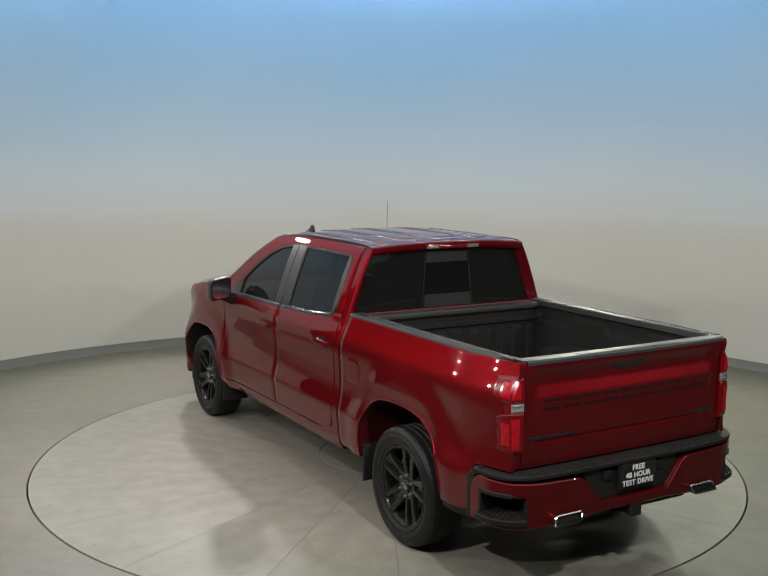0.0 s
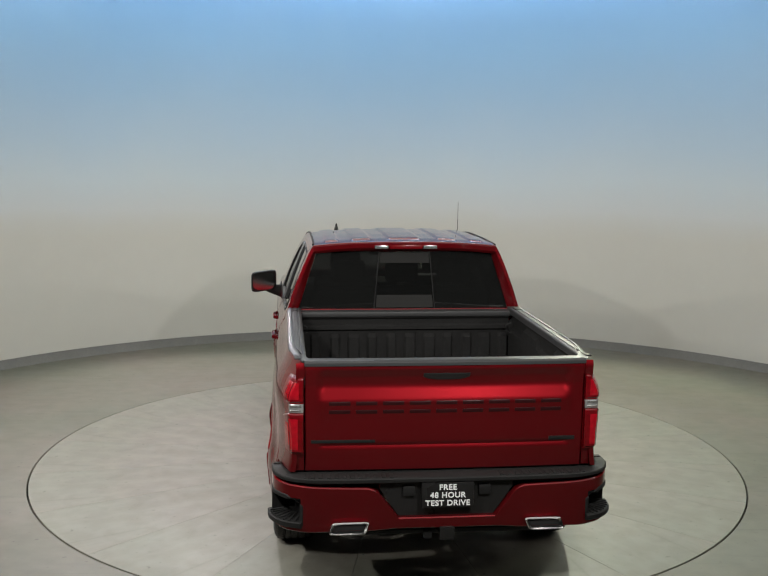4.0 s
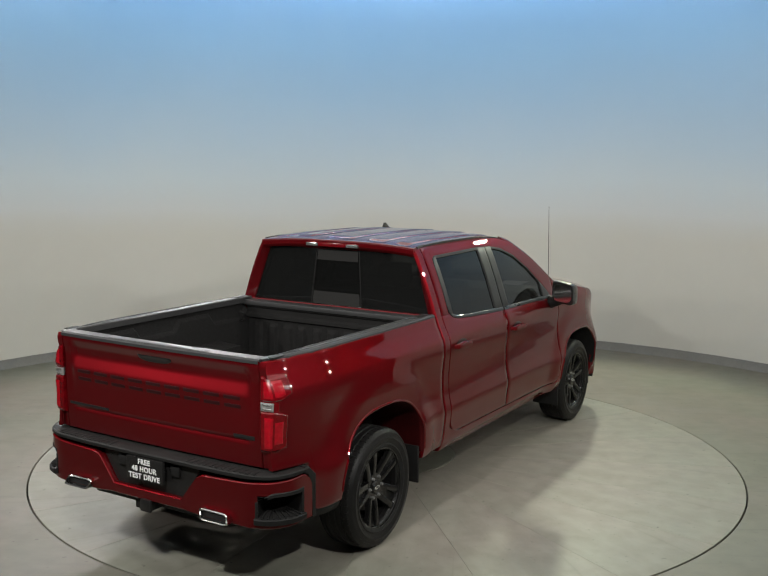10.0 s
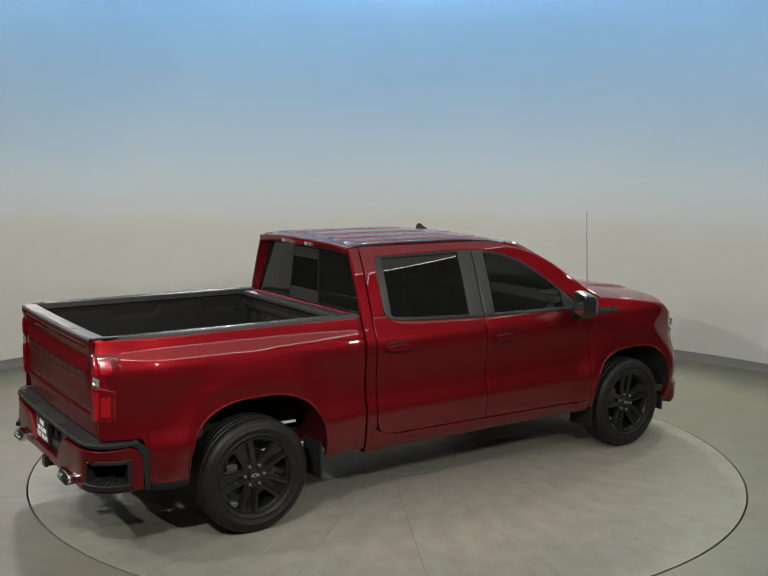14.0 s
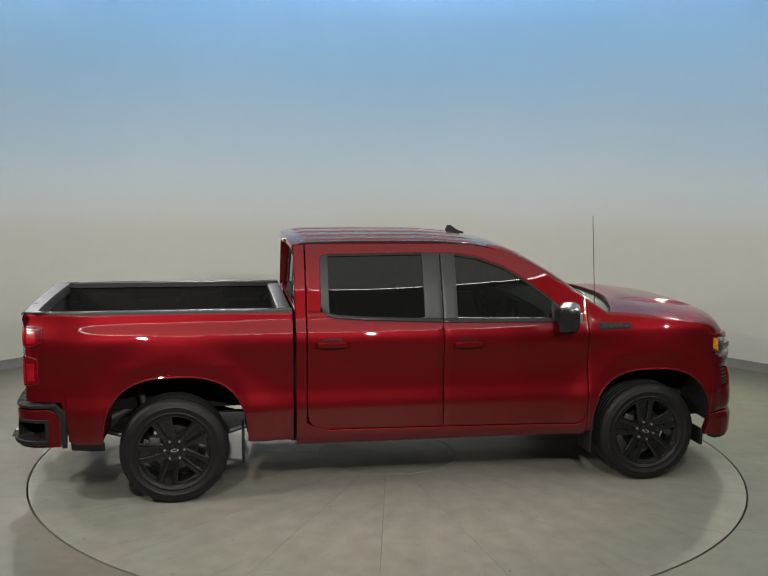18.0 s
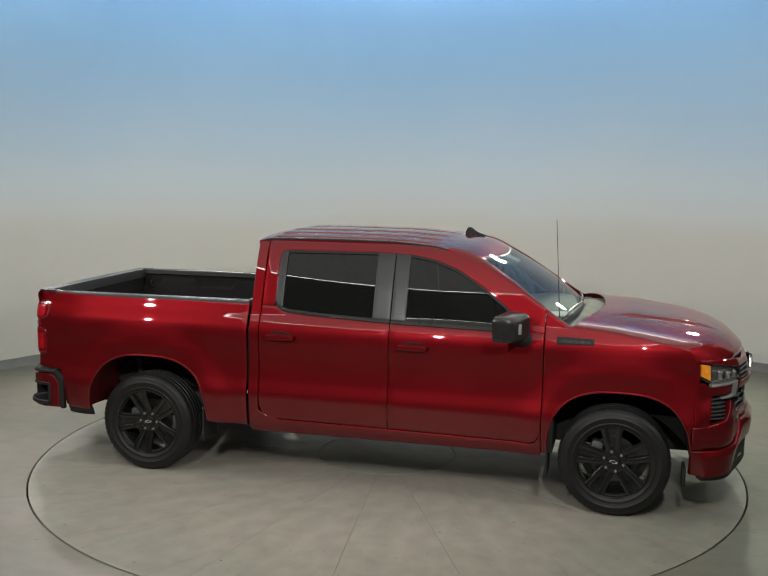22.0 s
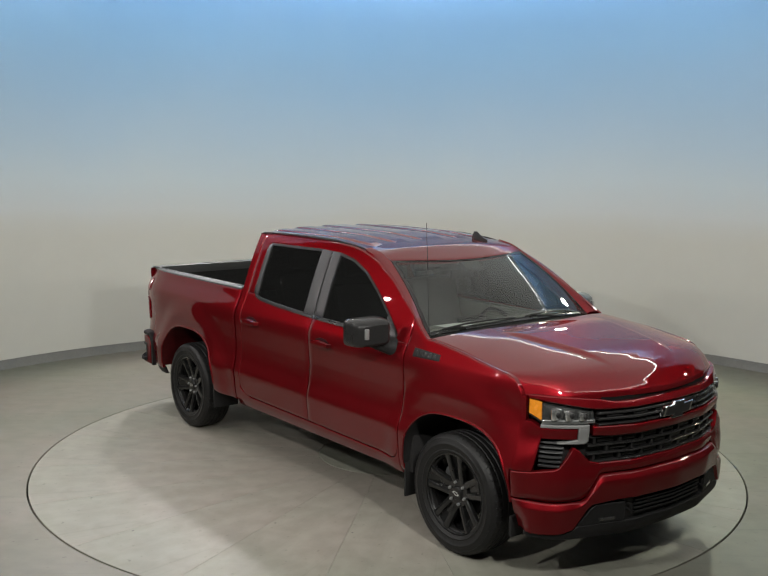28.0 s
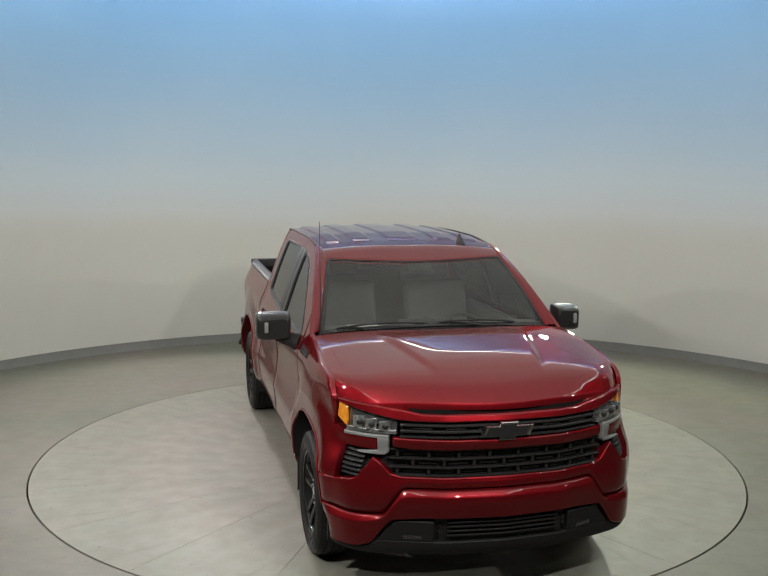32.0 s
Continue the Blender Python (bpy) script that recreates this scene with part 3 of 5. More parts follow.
    # doors
    seam = [1.0, 1.012, 1.03, 1.06, 1.10, 1.103, 1.115, 1.13, 1.15, 1.22]
    rear_low = curve([(0.995, 0.64), (1.01, 0.585), (1.05, 0.545), (1.10, 0.530), (2.05, 0.520)])
    rear_high = lambda x: 1.4165 if x < 1.105 else glass_low(x) - 0.012
    bm = bmesh.new()
    panel(bm, stations(0.995, 2.044, 0.06, seam), rear_low, rear_high, f, 40, 0.03, 0.003)
    rear = tpart("rear_door", bm, RED)
    front_low = curve([(2.05, 0.520), (3.12, 0.505), (3.17, 0.52), (3.20, 0.56), (3.212, 0.62)])
    front_high = lambda x: glass_low(x) - 0.012 if x < 3.1 else 1.321 - 0.03 * (x - 3.1)
    bm = bmesh.new()
    panel(bm, stations(2.050, 3.215, 0.06, [3.12, 3.15, 3.17, 3.185, 3.2]), front_low, front_high, f, 40, 0.03, 0.003)
    front = tpart("front_door", bm, RED)
    for door, x0, z in ((rear, 1.05, 1.185), (front, 2.11, 1.165)):
        bm = bmesh.new()
        rows = []
        for k in range(17):
            u = k / 16
            x = x0 + 0.255 * u
            lift = 0.048 * min(1.0, 4.5 * math.sin(math.pi * u)) ** 0.7 if 0 < u < 1 else 0.0
            y = side_y(x, z)
            h = 0.027 * (0.55 + 0.45 * math.sin(math.pi * u))
            rows.append([Vector((x, s * (y - 0.004 + lift - d), z + dz)) for d, dz in ((lift * 0.55, h), (0.004, h * 0.8), (0.0, 0.0), (0.004, -h * 0.8), (lift * 0.55, -h))])
        vs = lattice(bm, rows)
        part("door_handle", bm, RED, door)
        # flat dark patch painting the shade of the hollow behind the handle
        bm = bmesh.new()
        panel(bm, stations(x0 + 0.03, x0 + 0.225, 0.03), lambda x: z - 0.030 * math.sqrt(max(0.02, 1 - ((x - x0 - 0.128) / 0.1) ** 2)), lambda x: z + 0.044 * math.sqrt(max(0.02, 1 - ((x - x0 - 0.128) / 0.1) ** 2)), side(s, 0.0025), 4, 0.004, 0.001)
        part("handle_cup_shade", bm, DARKRED, door)
    # black weather strips and pillar covers on the doors
    for door, a, b in ((rear, 1.10, 2.043), (front, 2.053, 3.09)):
        bm = bmesh.new()
        panel(bm, stations(a, b, 0.05, seam), lambda x: glass_low(x) - 0.012, lambda x: glass_low(x) + 0.012, side(s, 0.006), 2, 0.02, 0.002, 0.003)
        part("belt_moulding", bm, BLACK, door)
    for door, a, b in ((rear, 1.905, 2.043), (front, 2.053, 2.165)):
        bm = bmesh.new()
        panel(bm, stations(a, b, 0.03), lambda x: glass_low(x) + 0.014, lambda x: glass_top(x) + 0.002, side(s, 0.004), 12, 0.02, 0.002)
        part("pillar_cover", bm, PILLAR, door, "dark grey film on the door pillar")
    bm = bmesh.new()
    panel(bm, stations(1.104, 1.165, 0.01), lambda x: glass_low(x) + 0.010, lambda x: glass_top(x) + 0.002, side(s, 0.003), 10, 0.02, 0.002)
    part("pillar_cover", bm, PILLAR, rear)
    bm = bmesh.new()
    panel(bm, stations(2.93, 3.085, 0.02), lambda x: glass_low(x) + 0.010, lambda x: glass_top(x) - 0.004, side(s, 0.004), 6, 0.02, 0.002)
    part("mirror_sail", bm, BLACK, front)
    for door, a, b, mat, lab in ((rear, 1.165, 1.905, TINT, "dark tinted privacy glass"), (front, 2.165, 2.93, FRONTTINT, "tinted front side glass")):
        bm = bmesh.new()
        rows = []
        for x in stations(a - 0.02, b + 0.02, 0.05):
            lo, hi = glass_low(x) - 0.02, glass_top(x) + 0.015
            rows.append([Vector((x, s * (side_y(x, lo + (hi - lo) * v / 10) - 0.010), lo + (hi - lo) * v / 10)) for v in range(11)])
        lattice(bm, rows)
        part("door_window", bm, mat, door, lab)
    # gloss strip round the top of the windows
    bm = bmesh.new()
    panel(bm, stations(1.104, 3.06, 0.03, [1.106, 1.11, 1.115, 1.13, 1.15]), lambda x: glass_top(x) - 0.016, lambda x: glass_top(x) + 0.005, side(s, 0.002), 2, 0.015, 0.002, 0.003)
    tpart("window_surround", bm, TRIM, "black window surround")
    # roof side, rear pillar and front pillar
    def rail_low(x):
        return 1.417 if x < 1.10 else glass_top(x) + 0.004 if x < 3.09 else 1.3215 - 0.03 * (x - 3.1)
    bm = bmesh.new()
    panel(bm, stations(0.997, 3.215, 0.04, [1.09, 1.099, 1.101, 1.103, 1.106, 1.115, 1.13, 1.15, 3.085, 3.091]), rail_low, lambda x: max(rail_z(x), rail_low(x) + 0.015), f, 12, 0.025, 0.002)
    tpart("roof_side", bm, RED)
    bm = bmesh.new()
    panel(bm, stations(0.905, 0.989, 0.015), flat(0.46), rail_z, f, 60, 0.03, 0.008)
    tpart("cab_corner", bm, RED)
    # sill
    bm = bmesh.new()
    panel(bm, stations(0.91, 3.217, 0.12, [3.12, 3.15, 3.17, 3.185, 3.2, 3.207]), flat(0.405), lambda x: max(0.45, rear_low(x) - 0.008) if x < 2.05 else front_low(x) - 0.008, f, 8, 0.06)
    tpart("sill", bm, RED)
    # fender
    cx, cz, r = FRONT_ARCH
    flow = curve([(3.22, 0.43), (3.30, 0.43), (4.24, 0.43), (4.262, 0.60), (4.27, 0.72), (4.32, 0.73)])
    fen_low = lambda x: max(flow(x), arch(cx, cz, r, 0.0)(x))
    bm = bmesh.new()
    panel(bm, stations(3.221, 4.290, 0.05, arch_stations(cx, r, cz, 0.43) + [3.25, 3.28, 3.31, 3.34, 3.37, 4.25, 4.262, 4.27]), fen_low, lambda x: max(fender_top(x), rail_z(x)) if x < 3.55 else fender_top(x), f, 44, 0.03, 0.004)
    fender = tpart("fender", bm, RED)
    bm = bmesh.new()
    rows = []
    for a in range(4, 177, 4):
        x, z = arch_point(cx, cz, r - 0.002, a)
        y = side_y(x, z)
        rows.append([Vector((x, s * (y - 0.006), z)), Vector((x, s * (y - 0.05), z)), Vector((x - (x - cx) * 0.02, s * 0.55, z - 0.01))])
    lattice(bm, rows)
    part("wheel_liner", bm, LINER, fender, "dark textured wheel arch liner")
    bm = bmesh.new()
    tube(bm, [Vector((x, s * (side_y(x, z) - 0.001), z)) for x, z in (arch_point(cx, cz, r + 0.006, a) for a in range(6, 175, 4))], 0.009, 8)
    part("arch_lip", bm, RED, fender)
    bm = bmesh.new()
    panel(bm, stations(3.31, 3.575, 0.03), lambda x: 1.250 + 0.03 * (x - 3.3), lambda x: 1.308 - 0.03 * (x - 3.3), side(s, 0.005), 3, 0.02, 0.003)
    badge = part("fender_badge", bm, GAP, fender, "black fender badge with slanted bars")
    for k in range(5):
        bm = bmesh.new()
        x = 3.335 + k * 0.044
        panel(bm, stations(x, x + 0.03, 0.01), flat(1.262), flat(1.296), side(s, 0.0075), 2, 0.006, 0.001, 0.002)
        part("badge_bar", bm, BLACK, badge)
    # mirror
    bm = bmesh.new()
    rows = []
    for k, (dx, w, h, dz) in enumerate(((-0.066, 0.112, 0.084, 0.0), (-0.060, 0.118, 0.090, 0.0), (-0.02, 0.121, 0.093, 0.0), (0.038, 0.116, 0.086, -0.003), (0.064, 0.106, 0.076, -0.006), (0.076, 0.09, 0.060, -0.008))):
        ring = []
        for a in range(0, 360, 9):
            c, q = math.cos(radians(a)), math.sin(radians(a))
            p = 7.0
            d = (abs(c) ** p + abs(q) ** p) ** (-1 / p)
            ring.append(Vector((2.995 + 1.15 * dx - 0.05 * (w * c * d) / 0.12, s * (1.125 + w * c * d), 1.385 + dz + 1.06 * h * q * d - 0.012 * c)))
        rows.append(ring)
    vs = lattice(bm, rows, True)
    bm.faces.new(vs[-1])
    bm.faces.new(vs[0][::-1])
    mirror = tpart("door_mirror", bm, BLACK, "gloss black door mirror housing")
    bm = bmesh.new()
    ring = []
    for a in range(0, 360, 15):
        c, q = math.cos(radians(a)), math.sin(radians(a))
        d = (abs(c) ** 4 + abs(q) ** 4) ** -0.25
        ring.append(Vector((2.9155 - 0.042 * c * d, s * (1.125 + 0.102 * c * d), 1.385 + 0.082 * q * d)))
    bm.faces.new([bm.verts.new(p) for p in ring])
    part("mirror_glass", bm, CHROME, mirror, "silvered mirror glass")
    bm = bmesh.new()
    tube(bm, [(3.07, s * 0.935, 1.268), (3.035, s * 0.99, 1.283), (3.02, s * 1.05, 1.300), (3.005, s * 1.10, 1.335)], [0.072, 0.055, 0.046, 0.055], 12)
    part("mirror_arm", bm, TRIM, mirror)
    bm = bmesh.new()
    box(bm, 3.050, 3.076, *sorted((s * 1.165, s * 1.192)), 1.345, 1.420, 0.006)
    part("turn_signal", bm, DRL, mirror, "pale ribbed signal lens")
    # mud flaps
    for x, z1 in ((0.50, 0.50), (3.252, 0.44)):
        bm = bmesh.new()
        box(bm, x, x + 0.018, *sorted((s * 0.74, s * 0.99)), 0.29 if x < 1 else 0.25, z1 + 0.06, 0.006)
        tpart("mud_flap", bm, TRIM, "black moulded mud flap")
    # tail lamp: upper arm, clear band and lower body wrapped round the corner
    def lampface(off):
        def g(u, z, inset):
            # u runs from the tailgate edge (0) round the corner forward
            if u < 0.105:
                x, y = -1.055 + 0.22 * (u / 0.105) ** 3 * 0.12, 0.818 + u
            else:
                x, y = -1.0286 + (u - 0.105), 0.923
            y = min(y, side_y(max(x, -1.05), z) - 0.001) if u < 0.105 else side_y(x, z)
            o = off - inset
            if u < 0.085:
                return Vector((x - o, s * (y + 0.2 * o), z))
            if u < 0.12:
                return Vector((x - 0.7 * o, s * (y + 0.7 * o), z))
            return Vector((x, s * (y + o), z))
        return g
    us = lambda b: stations(0.0, b, 0.012)
    up_lo = lambda u: 1.205 if u < 0.14 else 1.205 + 0.45 * (u - 0.14)
    up_hi = lambda u: 1.342 - 0.10 * max(0, u - 0.15)
    dn_lo = lambda u: 0.912 + 0.25 * max(0.0, u - 0.13)
    dn_hi = lambda u: 1.140 - 0.35 * max(0, u - 0.10)
    bm = bmesh.new()
    panel(bm, us(0.222), lambda u: up_lo(u) - 0.008, lambda u: up_hi(u) + 0.008, lampface(0.004), 10, 0.03, 0.002)
    panel(bm, us(0.188), lambda u: dn_lo(u) - 0.010, lambda u: dn_hi(u) + 0.008, lampface(0.004), 14, 0.03, 0.002)
    panel(bm, us(0.128), flat(1.12), flat(1.215), lampface(0.003), 5, 0.03, 0.002)
    house = tpart("tail_lamp", bm, LAMPRED, "red tail lamp with a clear reversing band")
    bm = bmesh.new()
    panel(bm, us(0.212), up_lo, up_hi, lampface(0.012), 10, 0.02, 0.005)
    brake = part("brake_lens", bm, LAMPRED, house)
    bm = bmesh.new()
    panel(bm, stations(0.025, 0.085, 0.012), flat(1.222), flat(1.318), lampface(0.0145), 5, 0.006, 0.002)
    part("light_guide", bm, REDGUIDE, brake)
    bm = bmesh.new()
    panel(bm, stations(0.105, 0.165, 0.012), lambda u: up_lo(u) + 0.02, flat(1.318), lampface(0.0145), 5, 0.006, 0.002)
    part("light_guide", bm, REDGUIDE, brake)
    bm = bmesh.new()
    panel(bm, us(0.085), flat(1.145), flat(1.196), lampface(0.010), 5, 0.02, 0.003)
    reverse = part("reversing_lens", bm, REVERSE, house, "clear silver reversing lens")
    for z0, z1 in ((1.153, 1.163), (1.178, 1.190)):
        bm = bmesh.new()
        panel(bm, stations(0.012, 0.076, 0.012), flat(z0), flat(z1), lampface(0.013), 3, 0.003, 0.002)
        part("reflector_bar", bm, LAMPCLEAR, reverse, "bright silver reflector bar")
    bm = bmesh.new()
    panel(bm, us(0.178), dn_lo, dn_hi, lampface(0.014), 14, 0.02, 0.005)
    lower = part("lower_lens", bm, LAMPRED, house)
    bm = bmesh.new()
    panel(bm, stations(0.03, 0.085, 0.012), flat(0.93), flat(1.11), lampface(0.0165), 8, 0.006, 0.002)
    part("light_guide", bm, REDGUIDE, lower)
    bm = bmesh.new()
    panel(bm, stations(0.105, 0.150, 0.012), flat(0.95), flat(1.08), lampface(0.0165), 8, 0.006, 0.002)
    part("light_guide", bm, REDGUIDE, lower)
    return front


def build_roof_and_screens():
    xw = lambda y: 2.80 - 0.22 * y * y
    ys = [k * 0.706 / 30 for k in range(-30, 31)]

    def roof(y, x, inset):
        z = roof_z(x) - 0.034 * (abs(y) / 0.706) ** 2.6 - inset
        if 0.95 < x < 2.42:
            k = ease(min((x - 0.95) / 0.07, (2.42 - x) / 0.12))
            for c, half in ((0.0, 0.135), (0.335, 0.085), (0.565, 0.065)):
                z += 0.010 * k * ease((half - abs(abs(y) - c)) / 0.026)
        return Vector((x, y, z))
    bm = bmesh.new()
    panel(bm, [k * 0.706 / 80 for k in range(-80, 81)], lambda y: 0.872 + 0.05 * y * y, xw, roof, 80, 0.03, 0.002)
    cab = tpart("roof", bm, RED)
    # ditch mouldings
    for s in (1, -1):
        bm = bmesh.new()
        tube(bm, [(x, s * (0.700 + 0.006 * (x < 1)), rail_z(x) + 0.004) for x in np.linspace(0.95, 2.44, 20)], 0.009, 8)
        part("roof_ditch_moulding", bm, TRIM, cab, "black roof seam moulding")
    # rear roof lip and high brake lamp
    bm = bmesh.new()
    rows = []
    for y in np.linspace(-0.70, 0.70, 31):
        z = roof_z(0.872) - 0.034 * (abs(y) / 0.706) ** 2.6
        x = 0.872 + 0.05 * y * y
        rows.append([Vector((x + 0.006, y, z - 0.001)), Vector((x - 0.004, y, z - 0.008)), Vector((x, y, z - 0.040)), Vector((x + 0.02, y * 0.995, z - 0.060)), Vector((x + 0.06, y * 0.99, z - 0.066))])
    lattice(bm, rows)
    part("roof_lip", bm, RED, cab)
    for a, b, m in ((-0.125, 0.125, LAMPRED), (-0.24, -0.135, LAMPCLEAR), (0.135, 0.24, LAMPCLEAR)):
        bm = bmesh.new()
        box(bm, 0.858, 0.90, a, b, 1.895, 1.922, 0.005)
        part("high_lamp", bm, m, cab, "slim roof edge brake and cargo lamp")
    # shark fin
    bm = bmesh.new()
    rows = []
    for x, w, h in ((2.40, 0.004, 0.004), (2.44, 0.020, 0.020), (2.48, 0.026, 0.046), (2.52, 0.030, 0.082), (2.555, 0.027, 0.086), (2.572, 0.022, 0.055), (2.58, 0.018, 0.0)):
        z = roof_z(x) - 0.02 + 0.002
        rows.append([(x, 0.45 - w, z - 0.02), (x, 0.45 - w * 0.7, z + h * 0.3), (x, 0.45 - 0.004, z + h), (x, 0.45 + 0.004, z + h), (x, 0.45 + w * 0.7, z + h * 0.3), (x, 0.45 + w, z - 0.02)])
    rows = [[(4.95 - x, y, z) for x, y, z in r] for r in rows]
    lattice(bm, rows)
    part("fin_antenna", bm, TRIM, cab, "black shark fin antenna")

    # windscreen
    def screen(y, v, inset):
        t = v
        yt, yb = y * 0.68, y * 0.835
        x0, z0 = xw(yt) + 0.006, roof_z(xw(yt)) - 0.034 * (abs(yt) / 0.706) ** 2.6 - 0.004
        x1, z1 = 3.44 - 0.20 * yb * yb, 1.425 - 0.075 * yb * yb
        bow = 0.028 * math.sin(math.pi * t)
        return Vector((x0 + (x1 - x0) * t + 0.5 * bow - 0.8 * inset, yt + (yb - yt) * t, z0 + (z1 - z0) * t + 0.85 * bow - 0.8 * inset))
    bm = bmesh.new()
    lattice(bm, [[screen(y, v / 14, 0.0) for v in range(15)] for y in np.linspace(-1, 1, 31)])
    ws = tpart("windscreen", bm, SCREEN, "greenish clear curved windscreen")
    ws.visible_shadow = False
    bm = bmesh.new()
    for a, b in ((-1.0, -0.97), (0.97, 1.0)):
        panel(bm, [a, a + (b - a) * 0.5, b], flat(0.0), flat(1.0), screen, 14, 0.006, -0.003, 0.02)
    for a, b in ((0.0, 0.02), (0.965, 1.0)):
        panel(bm, [k / 15 - 1 for k in range(31)], flat(a), flat(b), screen, 3, 0.006, -0.003, 0.01)
    part("frit_border", bm, BLACK, ws)
    bm = bmesh.new()
    panel(bm, [k * 0.022 for k in range(-6, 7)], flat(0.02), flat(0.17), lambda y, v, i: screen(y, v, 0.012 + i), 4, 0.03, 0.0)
    part("mirror_cover", bm, TRIM, ws)
    bm = bmesh.new()
    box(bm, 2.72, 2.75, -0.12, 0.12, 1.66, 1.73, 0.01)
    part("inside_mirror", bm, BLACK, ws)
    # front pillar tops
    for s in (1, -1):
        bm = bmesh.new()
        rows = []
        for k in range(25):
            t = -0.25 + 1.25 * k / 24
            g = screen(s, max(t, 0.0), 0.0)
            if t < 0:
                g = Vector((xw(0.68) + t, s * 0.68, roof_z(xw(0.68) + t) - 0.034 * (0.68 / 0.706) ** 2.6 + 0.001))
            x = 2.45 + (3.38 - 2.45) * k / 24
            o = Vector((x, s * (side_y(x, rail_z(x)) - 0.002), rail_z(x)))
            mid = (g + o) / 2 + Vector((0.004, s * 0.006, 0.014))
            rows.append([g, g + (mid - g) * 0.35 + Vector((0.002, 0, 0.008)), mid, o + (mid - o) * 0.4 + Vector((0, s * 0.004, 0.004)), o])
        lattice(bm, rows)
        tpart("windscreen_pillar", bm, RED)
    # cowl, wipers
    bm = bmesh.new()
    rows = []
    for y in np.linspace(-0.84, 0.84, 33):
        a = Vector((3.44 - 0.20 * y * y - 0.02, y, 1.425 - 0.075 * y * y - 0.004))
        b = Vector((3.65 - 0.23 * y * y, y, hood_z(3.5, y) - 0.045))
        rows.append([a, a + Vector((0.02, 0, -0.02)), (a + b) / 2 + Vector((0, 0, -0.012)), b, b + Vector((0.06, 0, -0.03))])
    lattice(bm, rows)
    cowl = tpart("cowl", bm, TRIM, "black plastic cowl panel")
    for y0, y1 in ((0.55, -0.02), (-0.12, -0.72)):
        bm = bmesh.new()
        pts = []
        for k in range(9):
            y = y0 + (y1 - y0) * k / 8
            t = 0.978 - 0.02 * math.sin(math.pi * k / 8)
            p = screen(y / 0.82, t, 0.0)
            pts.append(p + Vector((0.012, 0, 0.016)))
        tube(bm, pts, 0.007, 6)
        tube(bm, [pts[-2], pts[-2] + Vector((0.02, 0.12, -0.012)), pts[-2] + Vector((0.05, 0.26, -0.03))], 0.008, 6)
        part("wiper", bm, BLACK, cowl)
    # rear window with a sliding middle pane
    def back(y, v, inset):
        t = v
        w = 0.815 + (0.675 - 0.815) * t
        return Vector((0.922 + 0.03 * t + 0.02 * y * y + inset, y * w, 1.425 + (1.868 - 1.425) * t))
    bm = bmesh.new()
    lattice(bm, [[back(y, v / 8, 0.004) for v in range(9)] for y in np.linspace(-1.0, -0.292, 9)])
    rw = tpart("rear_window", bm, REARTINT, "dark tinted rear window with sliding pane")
    bm = bmesh.new()
    lattice(bm, [[back(y, v / 8, 0.004) for v in range(9)] for y in np.linspace(0.292, 1.0, 9)])
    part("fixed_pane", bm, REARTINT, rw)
    bm = bmesh.new()
    lattice(bm, [[back(y, v / 8, 0.007) for v in range(9)] for y in np.linspace(-0.288, 0.288, 9)])
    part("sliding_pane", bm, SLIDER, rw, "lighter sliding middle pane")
    for lo, hi in ((0.02, 0.24), (0.80, 0.98)):
        bm = bmesh.new()
        panel(bm, list(np.linspace(-0.275, 0.275, 15)), flat(lo), flat(hi), lambda y, v, i: back(y, v, i - 0.002), 4, 0.003, 0.0005, 0.01)
        part("pane_band", bm, PANEBAND, rw, "pale grey band across the sliding pane")
    for a in (-0.290, 0.290):
        bm = bmesh.new()
        panel(bm, [a - 0.005, a, a + 0.005], flat(0.0), flat(1.0), lambda y, v, i: back(y, v, i - 0.003), 6, 0.01, 0.001, 0.02)
        part("pane_divider", bm, BLACK, rw)
    # the red frame round it
    bm = bmesh.new()
    for s in (1, -1):
        rows = []
        for k in range(15):
            z = 1.40 + (1.90 - 1.40) * k / 14
            t = (z - 1.425) / (1.868 - 1.425)
            g = back(s, t, 0.0)
            o = Vector((0.907, s * (side_y(0.907, min(z, 1.91)) - 0.008), z))
            rows.append([g + Vector((0.02, 0, 0)), g + Vector((-0.004, s * 0.004, 0)), g + (o - g) * 0.35 + Vector((-0.008, 0, 0)), o + Vector((-0.004, -s * 0.012, 0)), o])
        lattice(bm, rows)
    rows = []
    for y in np.linspace(-0.87, 0.87, 25):
        rows.append([Vector((0.91, y, 1.30)), Vector((0.907, y, 1.41)), Vector((0.918, y, 1.426)), Vector((0.94, y, 1.428))])
    lattice(bm, rows)
    rows = []
    for y in np.linspace(-0.68, 0.68, 25):
        rows.append([Vector((0.97, y, 1.866)), Vector((0.947, y, 1.868)), Vector((0.935, y, 1.885)), Vector((0.93, y, 1.91))])
    lattice(bm, rows)
    tpart("cab_back", bm, RED)
    # hood
    hood_f = hood_front

    def hood_w(x):
        return side_y(min(x, 4.30), fender_top(min(x, 4.30))) - 0.014

    def hood_end(u):
        x = 4.5
        for _ in range(12):
            x = 0.5 * x + 0.5 * hood_f(u * hood_w(x))
        return x

    def hood_at(u, v, inset):
        w0 = hood_w(3.45)
        x0, x1 = 3.615 - 0.24 * (u * w0) ** 2, hood_end(u)
        x = x0 + (x1 - x0) * v
        y = u * hood_w(x)
        return Vector((x, y, hood_z(x, y) - inset))
    bm = bmesh.new()
